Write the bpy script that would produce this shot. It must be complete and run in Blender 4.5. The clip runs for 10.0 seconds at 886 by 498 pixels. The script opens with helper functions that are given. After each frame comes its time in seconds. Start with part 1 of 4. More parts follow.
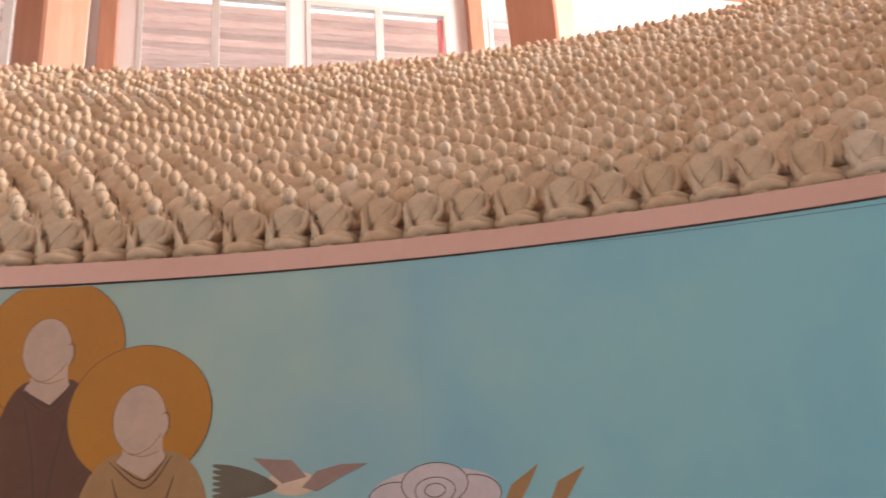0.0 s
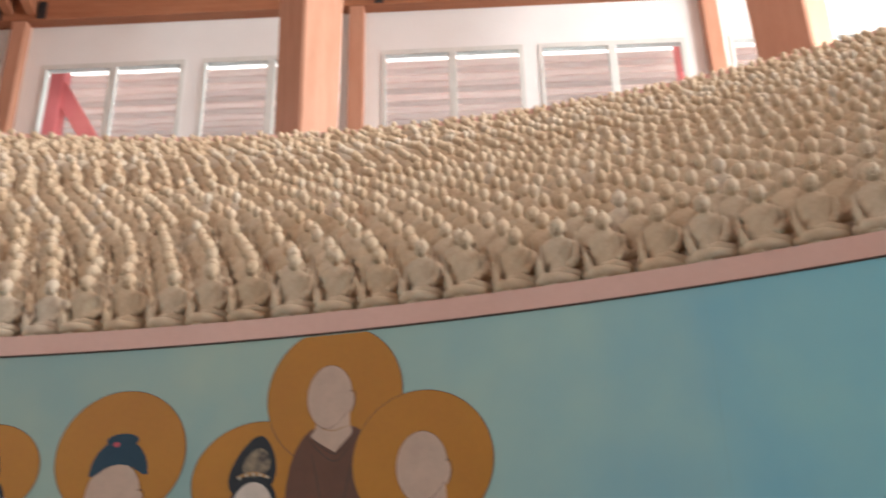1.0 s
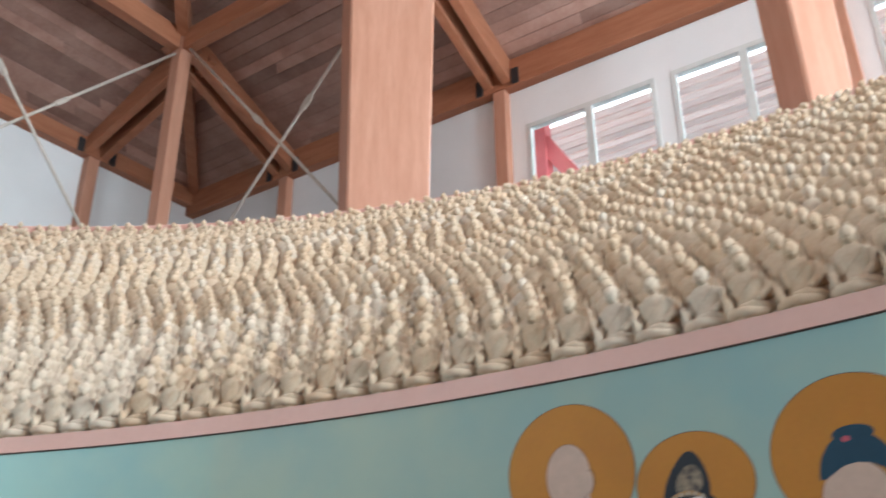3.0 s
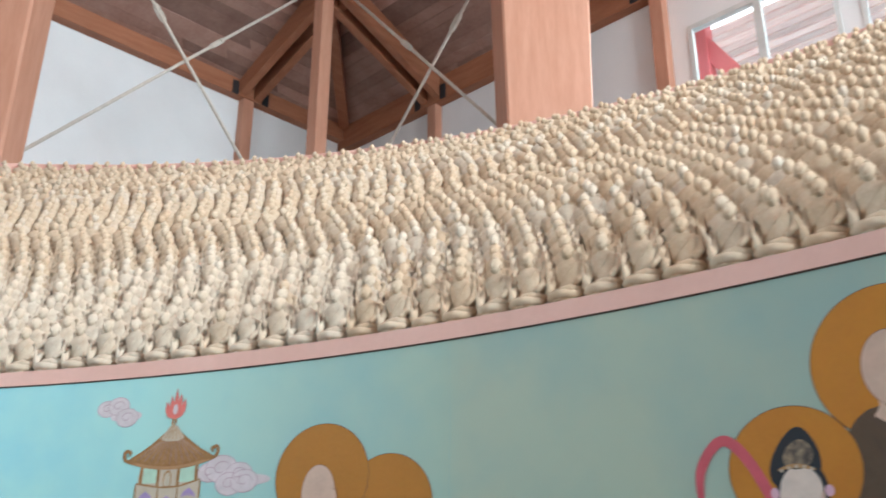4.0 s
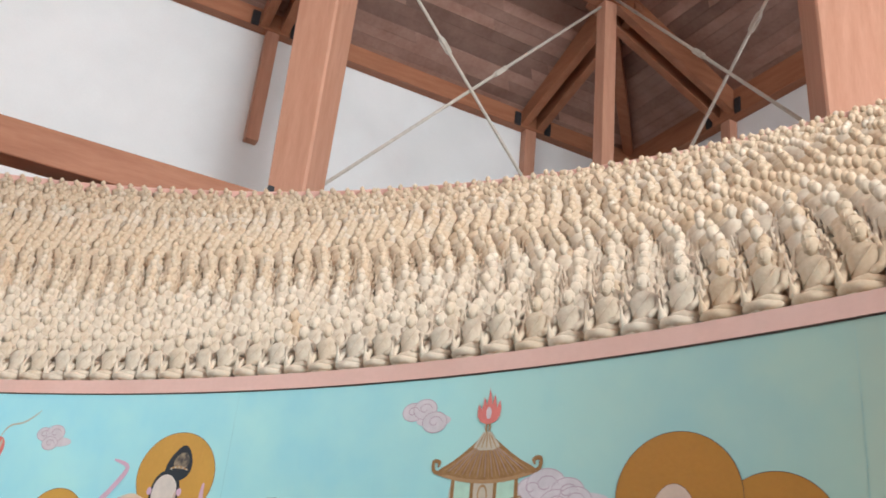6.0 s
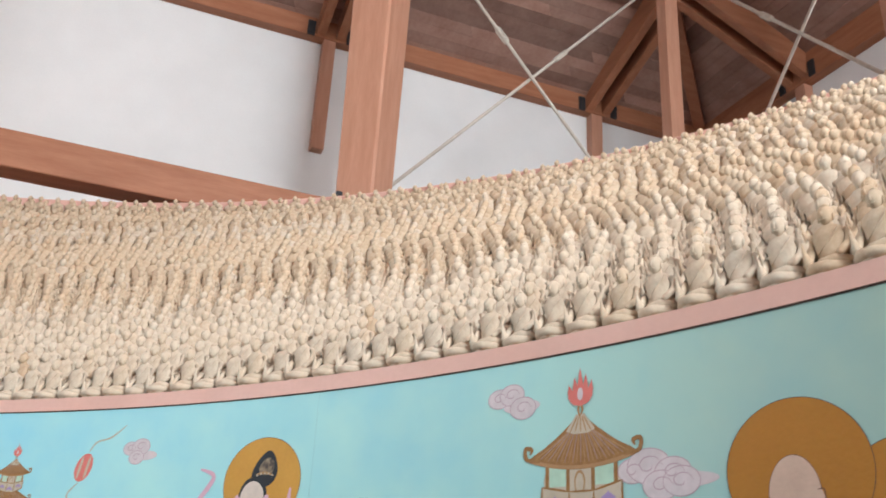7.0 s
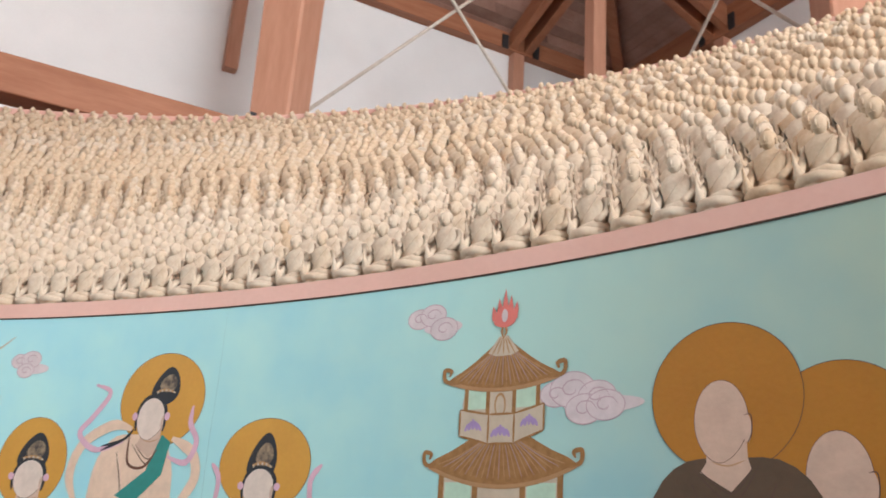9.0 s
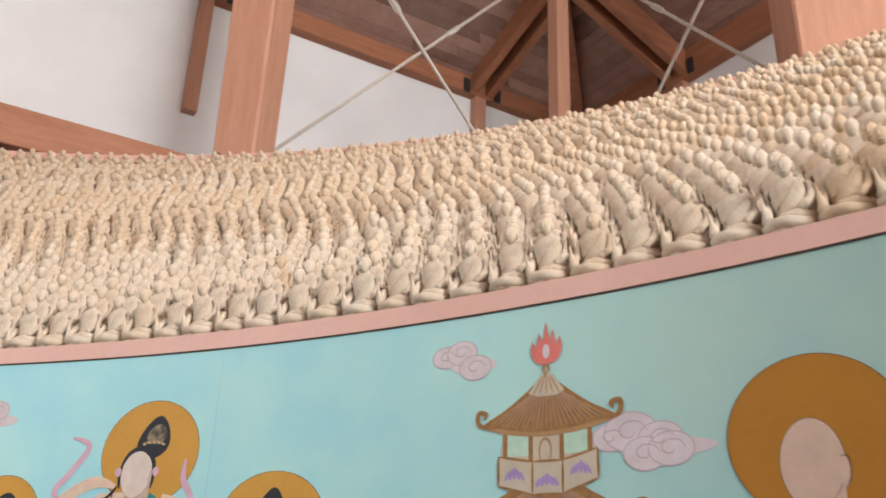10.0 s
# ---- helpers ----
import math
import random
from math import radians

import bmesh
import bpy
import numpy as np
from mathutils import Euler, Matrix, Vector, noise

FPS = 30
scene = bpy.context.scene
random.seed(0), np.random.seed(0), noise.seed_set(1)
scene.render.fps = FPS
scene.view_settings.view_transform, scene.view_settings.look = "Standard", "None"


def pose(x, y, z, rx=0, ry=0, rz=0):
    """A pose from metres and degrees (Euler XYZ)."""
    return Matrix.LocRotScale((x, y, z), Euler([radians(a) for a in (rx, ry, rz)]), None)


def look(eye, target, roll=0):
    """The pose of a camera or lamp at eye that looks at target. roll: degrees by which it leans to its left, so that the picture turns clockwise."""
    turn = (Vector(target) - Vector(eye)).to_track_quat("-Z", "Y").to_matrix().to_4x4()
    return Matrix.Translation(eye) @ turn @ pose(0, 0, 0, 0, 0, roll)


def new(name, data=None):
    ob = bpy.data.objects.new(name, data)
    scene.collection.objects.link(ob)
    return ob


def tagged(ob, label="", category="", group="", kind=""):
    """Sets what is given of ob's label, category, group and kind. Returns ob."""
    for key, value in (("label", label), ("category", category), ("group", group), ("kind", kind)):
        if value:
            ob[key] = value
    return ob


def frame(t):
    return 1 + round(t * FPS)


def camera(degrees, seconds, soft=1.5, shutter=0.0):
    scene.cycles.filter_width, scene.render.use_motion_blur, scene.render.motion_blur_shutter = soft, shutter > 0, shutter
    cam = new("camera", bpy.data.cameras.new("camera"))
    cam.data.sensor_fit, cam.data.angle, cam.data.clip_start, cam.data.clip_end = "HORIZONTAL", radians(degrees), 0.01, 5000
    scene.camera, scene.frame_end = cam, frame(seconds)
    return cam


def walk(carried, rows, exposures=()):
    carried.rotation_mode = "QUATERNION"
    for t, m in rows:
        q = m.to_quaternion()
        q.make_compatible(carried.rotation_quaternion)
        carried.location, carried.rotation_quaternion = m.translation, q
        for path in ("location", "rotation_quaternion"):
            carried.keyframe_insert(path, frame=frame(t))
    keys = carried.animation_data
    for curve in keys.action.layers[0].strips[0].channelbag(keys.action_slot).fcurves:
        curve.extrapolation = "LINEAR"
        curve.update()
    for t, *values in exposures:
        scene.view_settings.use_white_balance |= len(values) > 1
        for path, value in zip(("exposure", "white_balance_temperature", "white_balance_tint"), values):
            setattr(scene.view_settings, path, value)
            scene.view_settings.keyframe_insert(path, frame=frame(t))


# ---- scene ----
PATH = [
    (0, (0.000, 0.000, 1.590), (0.481, 1.825, 2.253), -3.88),
    (0.5, (-0.062, 0.043, 1.604), (0.248, 1.900, 2.281), -1.69),
    (1, (-0.056, 0.128, 1.615), (-0.111, 1.970, 2.393), -1.51),
    (1.5, (-0.109, 0.177, 1.608), (-0.453, 1.964, 2.438), 2.87),
    (2, (-0.274, 0.209, 1.624), (-0.771, 1.965, 2.442), -1.02),
    (2.5, (-0.399, 0.222, 1.622), (-1.079, 1.904, 2.462), -0.98),
    (2.7, (-0.452, 0.306, 1.632), (-1.294, 1.893, 2.510), -0.51),
    (3.8, (-0.804, 0.350, 1.613), (-2.058, 1.725, 2.345), -0.46),
    (4, (-0.884, 0.353, 1.613), (-2.187, 1.694, 2.324), 0.06),
    (4.5, (-1.005, 0.432, 1.618), (-2.454, 1.534, 2.445), 3.18),
    (5, (-1.124, 0.509, 1.605), (-2.712, 1.473, 2.347), 3.94),
    (6.5, (-1.442, 0.567, 1.607), (-3.114, 1.324, 2.402), 5.30),
    (7, (-1.480, 0.606, 1.603), (-3.203, 1.278, 2.364), 3.16),
    (7.5, (-1.501, 0.616, 1.598), (-3.249, 1.248, 2.338), 2.56),
    (8, (-1.493, 0.612, 1.597), (-3.208, 1.282, 2.378), 4.38),
    (8.5, (-1.523, 0.639, 1.586), (-3.224, 1.427, 2.283), 5.55),
    (9, (-1.608, 0.628, 1.584), (-3.285, 1.510, 2.227), 3.77),
    (9.5, (-1.716, 0.521, 1.606), (-3.295, 1.550, 2.276), -0.81),
    (10, (-1.857, 0.566, 1.601), (-3.447, 1.522, 2.349), 2.18),
]
EXPOSURES = [(0, -0.18, 7100, 20), (0.5, -0.2, 6750, 11), (1, -0.3, 6350, 6), (1.5, -0.41, 5850, 2), (2.0, -0.44, 5600, 0), (2.5, -0.28, 5450, -2), (4, 0.02, 5500, -2), (4.5, 0.06, 5650, 0), (5, -0.02, 5750, 0),
             (6.5, -0.07, 5900, 3), (8, -0.07, 6000, 4), (8.5, -0.08, 6100, 6), (9.5, -0.1, 6300, 8), (10, -0.1, 6350, 8)]
cam = camera(53.4, 10.0, soft=1.7, shutter=0.35)
walk(cam, [(t, look(eye, target, roll)) for t, eye, target, roll in PATH], EXPOSURES)

# ---------------------------------------------------------------- plan
CX, CY = -1.336, -2.898          # centre of the round gallery
R_MURAL = 4.952                # inner face of the painted drum
Z_LEDGE, Z_STEP = 2.20, 2.246  # fascia under the statues
R_RIM, Z_RIM = 7.99, 4.565     # top edge of the statue slope
X_W, X_E, Y_N, Y_S = -10.98, 8.31, 8.445, -14.3   # hall walls
Z_EAVE = 8.355
X_ROW, Y_ROW = -8.715, 6.18    # lines of the posts
BAY = 3.9
SLOPE = 0.44
PITCH_R = 0.33               # rise of the rafters

# ---------------------------------------------------------------- light
world = bpy.data.worlds.new("sky")
scene.world = world
world.use_nodes = True
wn = world.node_tree.nodes
sky = wn.new("ShaderNodeTexSky")
sky.sky_type = "NISHITA"
sky.sun_disc = False
sky.sun_elevation, sky.sun_rotation = radians(52), radians(25)
wn["Background"].inputs[1].default_value = 0.2
world.node_tree.links.new(sky.outputs[0], wn["Background"].inputs[0])
sun = new("sun", bpy.data.lights.new("sun", "SUN"))
sun.data.energy, sun.data.angle, sun.data.color = 4.0, radians(3), (1.0, 0.95, 0.88)
sun.matrix_world = look((6, 13, 18.3), (0, 0, 0))


def window_or_fill_light(x, y, z, tx, ty, tz, w, h, power):
    lamp = new("window_or_fill_light", bpy.data.lights.new("window_or_fill_light", "AREA"))
    lamp.data.shape, lamp.data.size, lamp.data.size_y = "RECTANGLE", w, h
    lamp.data.energy, lamp.data.color = power, (1.0, 0.985, 0.97)
    lamp.matrix_world = look((x, y, z), (tx, ty, tz))


for k in range(3):
    window_or_fill_light(-3.2 + k * BAY, Y_N - 0.12, 6.9, -3.2 + k * BAY, Y_N - 3, 6.9, 3.2, 1.4, 130)
for y, power in ((-1.4, 330), (2.5, 1520), (6.2, 850)):
    window_or_fill_light(X_E - 0.12, y, 6.6, X_E - 3, y, 6.2, 3.2, 2.0, power)
for k in range(2):
    window_or_fill_light(-3.3 + k * BAY, Y_S + 0.12, 6.6, -3.3 + k * BAY, Y_S + 3, 6.2, 3.2, 2.0, 30)
# Added fill lamps on the unseen west side, to brighten the mural's right half.
for y in (-7.4, -11.3):
    window_or_fill_light(X_W + 0.12, y, 6.6, X_W + 3, y, 6.1, 3.2, 2.0, 500)


# ---------------------------------------------------------------- materials
def material(name, base, other=None, scale=8.0, rough=0.6, bump=0.15, stretch=(1, 1, 1), fine=60.0, spec=0.3, vary=0.0, mix=0.5):
    m = bpy.data.materials.new(name)
    m.use_nodes = True
    nt = m.node_tree
    b = nt.nodes["Principled BSDF"]
    b.inputs["Roughness"].default_value = rough
    b.inputs["Specular IOR Level"].default_value = spec
    tc = nt.nodes.new("ShaderNodeTexCoord")
    mp = nt.nodes.new("ShaderNodeMapping")
    mp.inputs["Scale"].default_value = stretch
    nt.links.new(tc.outputs["Object"], mp.inputs["Vector"])
    n1 = nt.nodes.new("ShaderNodeTexNoise")
    n1.inputs["Scale"].default_value, n1.inputs["Detail"].default_value = scale, 5
    n2 = nt.nodes.new("ShaderNodeTexNoise")
    n2.inputs["Scale"].default_value, n2.inputs["Detail"].default_value = fine, 3
    for n in (n1, n2):
        nt.links.new(mp.outputs[0], n.inputs["Vector"])
    add = nt.nodes.new("ShaderNodeMath")
    add.operation = "MULTIPLY_ADD"
    nt.links.new(n2.outputs["Fac"], add.inputs[0])
    add.inputs[1].default_value = 0.4
    nt.links.new(n1.outputs["Fac"], add.inputs[2])
    ramp = nt.nodes.new("ShaderNodeValToRGB")
    other = other or tuple(c * 0.8 for c in base)
    ramp.color_ramp.elements[0].position, ramp.color_ramp.elements[1].position = 0.7 - mix * 0.4, 0.7 + mix * 0.4
    ramp.color_ramp.elements[0].color = (*other, 1)
    ramp.color_ramp.elements[1].color = (*base, 1)
    nt.links.new(add.outputs[0], ramp.inputs[0])
    out = ramp.outputs[0]
    if vary:
        geo = nt.nodes.new("ShaderNodeNewGeometry")
        hsv = nt.nodes.new("ShaderNodeHueSaturation")
        mr = nt.nodes.new("ShaderNodeMapRange")
        mr.inputs[3].default_value, mr.inputs[4].default_value = 1 - vary, 1 + vary
        nt.links.new(geo.outputs["Random Per Island"], mr.inputs[0])
        nt.links.new(mr.outputs[0], hsv.inputs["Value"])
        nt.links.new(out, hsv.inputs["Color"])
        out = hsv.outputs[0]
    nt.links.new(out, b.inputs["Base Color"])
    bp = nt.nodes.new("ShaderNodeBump")
    bp.inputs["Strength"].default_value, bp.inputs["Distance"].default_value = bump, 0.01
    nt.links.new(n2.outputs["Fac"], bp.inputs["Height"])
    nt.links.new(bp.outputs[0], b.inputs["Normal"])
    return m


def statue_material():
    """Cast resin in cream and tan tones, some casts whiter; a tone attribute sets each cast, with a small random shift.
    """
    m = material("cast_resin_cream", (0.63, 0.50, 0.365), (0.53, 0.395, 0.275), 45, 0.75, 0.16, fine=120, spec=0.2)
    nt = m.node_tree
    b = nt.nodes["Principled BSDF"]
    old = b.inputs["Base Color"].links[0].from_socket
    at = nt.nodes.new("ShaderNodeAttribute")
    at.attribute_name = "tone"
    inf = nt.nodes.new("ShaderNodeObjectInfo")
    add = nt.nodes.new("ShaderNodeMath")
    add.operation = "MULTIPLY_ADD"
    nt.links.new(inf.outputs["Random"], add.inputs[0])
    add.inputs[1].default_value = 0.06
    nt.links.new(at.outputs["Fac"], add.inputs[2])
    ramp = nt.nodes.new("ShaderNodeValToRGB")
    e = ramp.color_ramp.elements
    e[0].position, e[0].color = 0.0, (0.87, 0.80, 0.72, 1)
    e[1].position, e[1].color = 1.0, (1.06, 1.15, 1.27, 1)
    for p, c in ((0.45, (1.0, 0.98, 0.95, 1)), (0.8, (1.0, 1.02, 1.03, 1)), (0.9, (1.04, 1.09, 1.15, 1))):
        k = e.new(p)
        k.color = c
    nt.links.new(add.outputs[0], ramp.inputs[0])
    mul = nt.nodes.new("ShaderNodeMix")
    mul.data_type, mul.blend_type = "RGBA", "MULTIPLY"
    mul.inputs[0].default_value = 1.0
    nt.links.new(old, mul.inputs[6])
    nt.links.new(ramp.outputs[0], mul.inputs[7])
    nt.links.new(mul.outputs[2], b.inputs["Base Color"])
    return m


M_STATUE = statue_material()
M_TERRACE = material("terrace_tan_paint", (0.66, 0.52, 0.40), (0.58, 0.44, 0.33), 6, 0.7)
M_PINK = material("pink_paint", (0.76, 0.47, 0.395), (0.70, 0.42, 0.345), 3, 0.55, 0.05)


def mural_material():
    """Sky wash of the mural: its panels go from bright cyan over grey green to teal round the wall, with painted haze.
    The grey green also holds the weaker light there, as darker colour.
    """
    m = material("mural_sky_wash", (1.18, 1.08, 0.98), (0.84, 0.93, 1.0), 1.7, 0.55, 0.04, fine=7, mix=0.48)
    nt = m.node_tree
    b = nt.nodes["Principled BSDF"]
    old = b.inputs["Base Color"].links[0].from_socket
    tc = nt.nodes.new("ShaderNodeTexCoord")
    sep = nt.nodes.new("ShaderNodeSeparateXYZ")
    nt.links.new(tc.outputs["Object"], sep.inputs[0])
    offs = []
    for out, c in ((sep.outputs[0], CX), (sep.outputs[1], CY)):
        n = nt.nodes.new("ShaderNodeMath")
        n.operation = "SUBTRACT"
        nt.links.new(out, n.inputs[0])
        n.inputs[1].default_value = c
        offs.append(n)
    at = nt.nodes.new("ShaderNodeMath")
    at.operation = "ARCTAN2"
    nt.links.new(offs[1].outputs[0], at.inputs[0])
    nt.links.new(offs[0].outputs[0], at.inputs[1])
    mr = nt.nodes.new("ShaderNodeMapRange")
    mr.inputs[1].default_value, mr.inputs[2].default_value = radians(50), radians(150)
    nt.links.new(at.outputs[0], mr.inputs[0])
    ramp = nt.nodes.new("ShaderNodeValToRGB")
    e = ramp.color_ramp.elements
    e[0].position, e[0].color = 0.04, (0.17, 0.51, 0.67, 1)
    e[1].position, e[1].color = 0.95, (0.38, 0.71, 0.78, 1)
    # grey-green stops darkened further: the dimmer light there is put into the paint
    for p, c in ((0.16, (0.235, 0.51, 0.60, 1)), (0.194, (0.255, 0.50, 0.57, 1)), (0.197, (0.29, 0.51, 0.55, 1)), (0.27, (0.345, 0.48, 0.44, 1)), (0.40, (0.335, 0.42, 0.36, 1)), (0.522, (0.33, 0.42, 0.365, 1)),
                 (0.525, (0.315, 0.44, 0.395, 1)), (0.585, (0.33, 0.51, 0.495, 1)), (0.64, (0.35, 0.62, 0.645, 1)), (0.80, (0.38, 0.70, 0.755, 1))):
        k = e.new(p)
        k.color = c
    nt.links.new(mr.outputs[0], ramp.inputs[0])
    mul = nt.nodes.new("ShaderNodeMix")
    mul.data_type, mul.blend_type = "RGBA", "MULTIPLY"
    mul.inputs[0].default_value = 1.0
    nt.links.new(old, mul.inputs[6])
    nt.links.new(ramp.outputs[0], mul.inputs[7])
    nt.links.new(mul.outputs[2], b.inputs["Base Color"])
    return m


M_MURAL = mural_material()
M_FIR = material("douglas_fir", (0.53, 0.285, 0.195), (0.45, 0.225, 0.145), 5, 0.5, 0.1, (3, 3, 0.35), 30)
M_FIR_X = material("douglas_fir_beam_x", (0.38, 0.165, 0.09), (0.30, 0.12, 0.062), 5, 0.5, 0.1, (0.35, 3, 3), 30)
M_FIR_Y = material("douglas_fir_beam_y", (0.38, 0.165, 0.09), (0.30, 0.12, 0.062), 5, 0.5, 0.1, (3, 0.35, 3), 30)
M_PLANK = material("cedar_ceiling_plank", (0.36, 0.225, 0.18), (0.27, 0.15, 0.115), 3, 0.6, 0.1, (1, 1, 1), 20, vary=0.34)
M_WHITE = material("white_wall_paint", (0.785, 0.785, 0.785), (0.73, 0.73, 0.73), 1.5, 0.7, 0.05)
M_FRAME = material("white_window_paint", (0.66, 0.67, 0.65), (0.56, 0.57, 0.55), 6, 0.45, 0.05)
M_STEEL = material("black_steel", (0.02, 0.02, 0.025), (0.03, 0.028, 0.028), 20, 0.5, 0.1)
M_ROD = material("cream_painted_rod", (0.62, 0.57, 0.50), (0.52, 0.47, 0.41), 20, 0.4, 0.1)
M_FLOOR = material("polished_floor", (0.16, 0.115, 0.08), (0.12, 0.085, 0.06), 2, 0.4, 0.05)
M_RED = material("red_painted_post", (0.86, 0.24, 0.25), (0.80, 0.20, 0.21), 3, 0.5, 0.05)
M_GROUND = material("pale_concrete_ground", (0.70, 0.67, 0.62), (0.62, 0.59, 0.54), 0.5, 0.9)
M_SOFFIT = material("pale_cedar_soffit", (0.86, 0.72, 0.66), (0.74, 0.55, 0.49), 3, 0.6, 0.1, (1, 6, 1), 20, vary=0.25)
M_GAP = material("dark_joint", (0.11, 0.065, 0.05), (0.08, 0.05, 0.04), 8, 0.8)


def glass():
    m = bpy.data.materials.new("window_glass")
    m.use_nodes = True
    b = m.node_tree.nodes["Principled BSDF"]
    b.inputs["Transmission Weight"].default_value = 1.0
    b.inputs["Roughness"].default_value = 0.02
    b.inputs["IOR"].default_value = 1.45
    b.inputs["Base Color"].default_value = (0.95, 0.97, 0.97, 1)
    return m


M_GLASS = glass()


# ---------------------------------------------------------------- mesh helpers
def part(name, bm, mat, parent=None, label="", smooth=False):
    me = bpy.data.meshes.new(name)
    bm.to_mesh(me)
    bm.free()
    me.materials.append(mat)
    if smooth:
        me.shade_smooth()
    ob = new(name, me)
    if parent is not None:
        ob.parent = parent
    if label:
        ob["label"] = label
    return ob


def box(x0, x1, y0, y1, z0, z1, bevel=0.0, bm=None):
    own = bm is None
    bm = bmesh.new() if own else bm
    made = bmesh.ops.create_cube(bm, size=1)["verts"]
    bmesh.ops.scale(bm, vec=(x1 - x0, y1 - y0, z1 - z0), verts=made)
    bmesh.ops.translate(bm, vec=((x0 + x1) / 2, (y0 + y1) / 2, (z0 + z1) / 2), verts=made)
    if bevel and own:
        bmesh.ops.bevel(bm, geom=bm.edges[:], offset=bevel, segments=1, affect="EDGES")
    return bm


def bar(a, b, w, h, bevel=0.0, bm=None):
    """A straight timber from a to b, w wide across and h deep, its top side kept level."""
    a, b = Vector(a), Vector(b)
    m = (b - a).to_track_quat("Y", "Z").to_matrix().to_4x4()
    m.translation = (a + b) / 2
    own = bm is None
    bm = bmesh.new() if own else bm
    made = bmesh.ops.create_cube(bm, size=1)["verts"]
    bmesh.ops.scale(bm, vec=(w, (b - a).length, h), verts=made)
    bmesh.ops.transform(bm, matrix=m, verts=made)
    if bevel and own:
        bmesh.ops.bevel(bm, geom=bm.edges[:], offset=bevel, segments=1, affect="EDGES")
    return bm


def rod(a, b, r, seg=10, bm=None, r2=None):
    a, b = Vector(a), Vector(b)
    m = (b - a).to_track_quat("Z", "Y").to_matrix().to_4x4()
    m.translation = (a + b) / 2
    bm = bmesh.new() if bm is None else bm
    bmesh.ops.create_cone(bm, cap_ends=True, segments=seg, radius1=r, radius2=r if r2 is None else r2, depth=(b - a).length, matrix=m)
    return bm


def ring(profile, a0, a1, n, closed=True):
    """Sweep a profile of (radius, z) round the gallery's centre."""
    bm = bmesh.new()
    rows = []
    for i in range(n + 1):
        a = radians(a0 + (a1 - a0) * i / n)
        rows.append([bm.verts.new((CX + r * math.cos(a), CY + r * math.sin(a), z)) for r, z in profile])
    k = len(profile)
    for i in range(n):
        for j in range(k if closed else k - 1):
            bm.faces.new((rows[i][j], rows[i + 1][j], rows[i + 1][(j + 1) % k], rows[i][(j + 1) % k]))
    bmesh.ops.recalc_face_normals(bm, faces=bm.faces[:])
    return bm


# ---------------------------------------------------------------- structure
floor = part("floor", box(X_W - 0.2, X_E + 0.2, Y_S - 0.2, Y_N + 0.2, -0.2, 0.0), M_FLOOR)
tagged(floor, "dark brown polished floor of the round hall", "floor", kind="structure")
ground = part("ground", box(-400, 400, -400, 400, -0.4, -0.25), M_GROUND)
tagged(ground, "dry ground outside the hall", "ground", kind="structure")

drum = part("wall_mural", ring([(R_MURAL, 0), (R_MURAL, Z_LEDGE), (R_MURAL + 0.12, Z_LEDGE), (R_MURAL + 0.12, 0)], 0, 360, 1440), M_MURAL, smooth=False)
tagged(drum, "curved wall painted with a pale blue sky mural", "wall", kind="structure")
fascia = part("trim", ring([(R_MURAL - 0.004, Z_LEDGE), (R_MURAL - 0.004, Z_STEP), (R_MURAL + 0.12, Z_STEP), (R_MURAL + 0.12, Z_LEDGE)], 0, 360, 240), M_PINK)
tagged(fascia, "pink painted curved trim between mural and statues", "trim", kind="structure")

gap = part("trim_joint", ring([(R_MURAL - 0.002, Z_LEDGE - 0.0035), (R_MURAL - 0.002, Z_LEDGE - 0.0005), (R_MURAL + 0.02, Z_LEDGE - 0.0005), (R_MURAL + 0.02, Z_LEDGE - 0.0035)], 0, 360, 240), M_GAP)
tagged(gap, "thin dark joint under the pink trim", "trim", kind="structure")

ROWS = 35
RUN = (R_RIM - 0.06 - R_MURAL) / ROWS
RISE = (Z_RIM - 0.200 - Z_STEP) / (ROWS - 1)
prof = []
for k in range(ROWS):
    prof += [(R_MURAL + k * RUN, Z_STEP + k * RISE + 0.001), (R_MURAL + (k + 1) * RUN, Z_STEP + k * RISE + 0.001)]
prof += [(R_RIM - 0.06, Z_STEP - 0.3), (R_MURAL + 0.13, Z_STEP - 0.3)]
terrace = part("statue_terrace", ring(prof, 0, 360, 240), M_TERRACE)
tagged(terrace, "stepped tan slope that carries the small statues", "terrace", kind="structure")
rim = part("rim", ring([(R_RIM - 0.06, Z_STEP - 0.3), (R_RIM - 0.06, Z_RIM - 0.034), (R_RIM + 0.08, Z_RIM - 0.034), (R_RIM + 0.08, Z_STEP - 0.3)], 0, 360, 240), M_PINK)
tagged(rim, "pink painted rim behind the top row of statues", "trim", kind="structure")

WINDOWS_B = [(-4.83, -3.19), (-2.99, -1.40)]
WINDOWS_A = [(-0.94, 0.654), (0.831, 2.471)]
WINDOWS_R = [(2.96, 4.56), (4.75, 6.37)]
Z_WIN0, Z_WIN1 = 6.0, 7.595
WT = 0.16


def wall_with_openings(name, axis, at, out, lo, hi, z0, z1, openings, label):
    """A wall along an axis, with openings (lo, hi, z0, z1) that go through it."""
    bm = bmesh.new()
    cuts = sorted(openings)
    def put(a, b, c, d):
        if axis == "x":
            box(a, b, min(at, at + out), max(at, at + out), c, d, bm=bm)
        else:
            box(min(at, at + out), max(at, at + out), a, b, c, d, bm=bm)
    x = lo
    for a, b, c, d in cuts:
        put(x, a, z0, z1)
        put(a, b, z0, c)
        put(a, b, d, z1)
        x = b
    put(x, hi, z0, z1)
    return tagged(part(name, bm, M_WHITE), label, "wall", kind="structure")


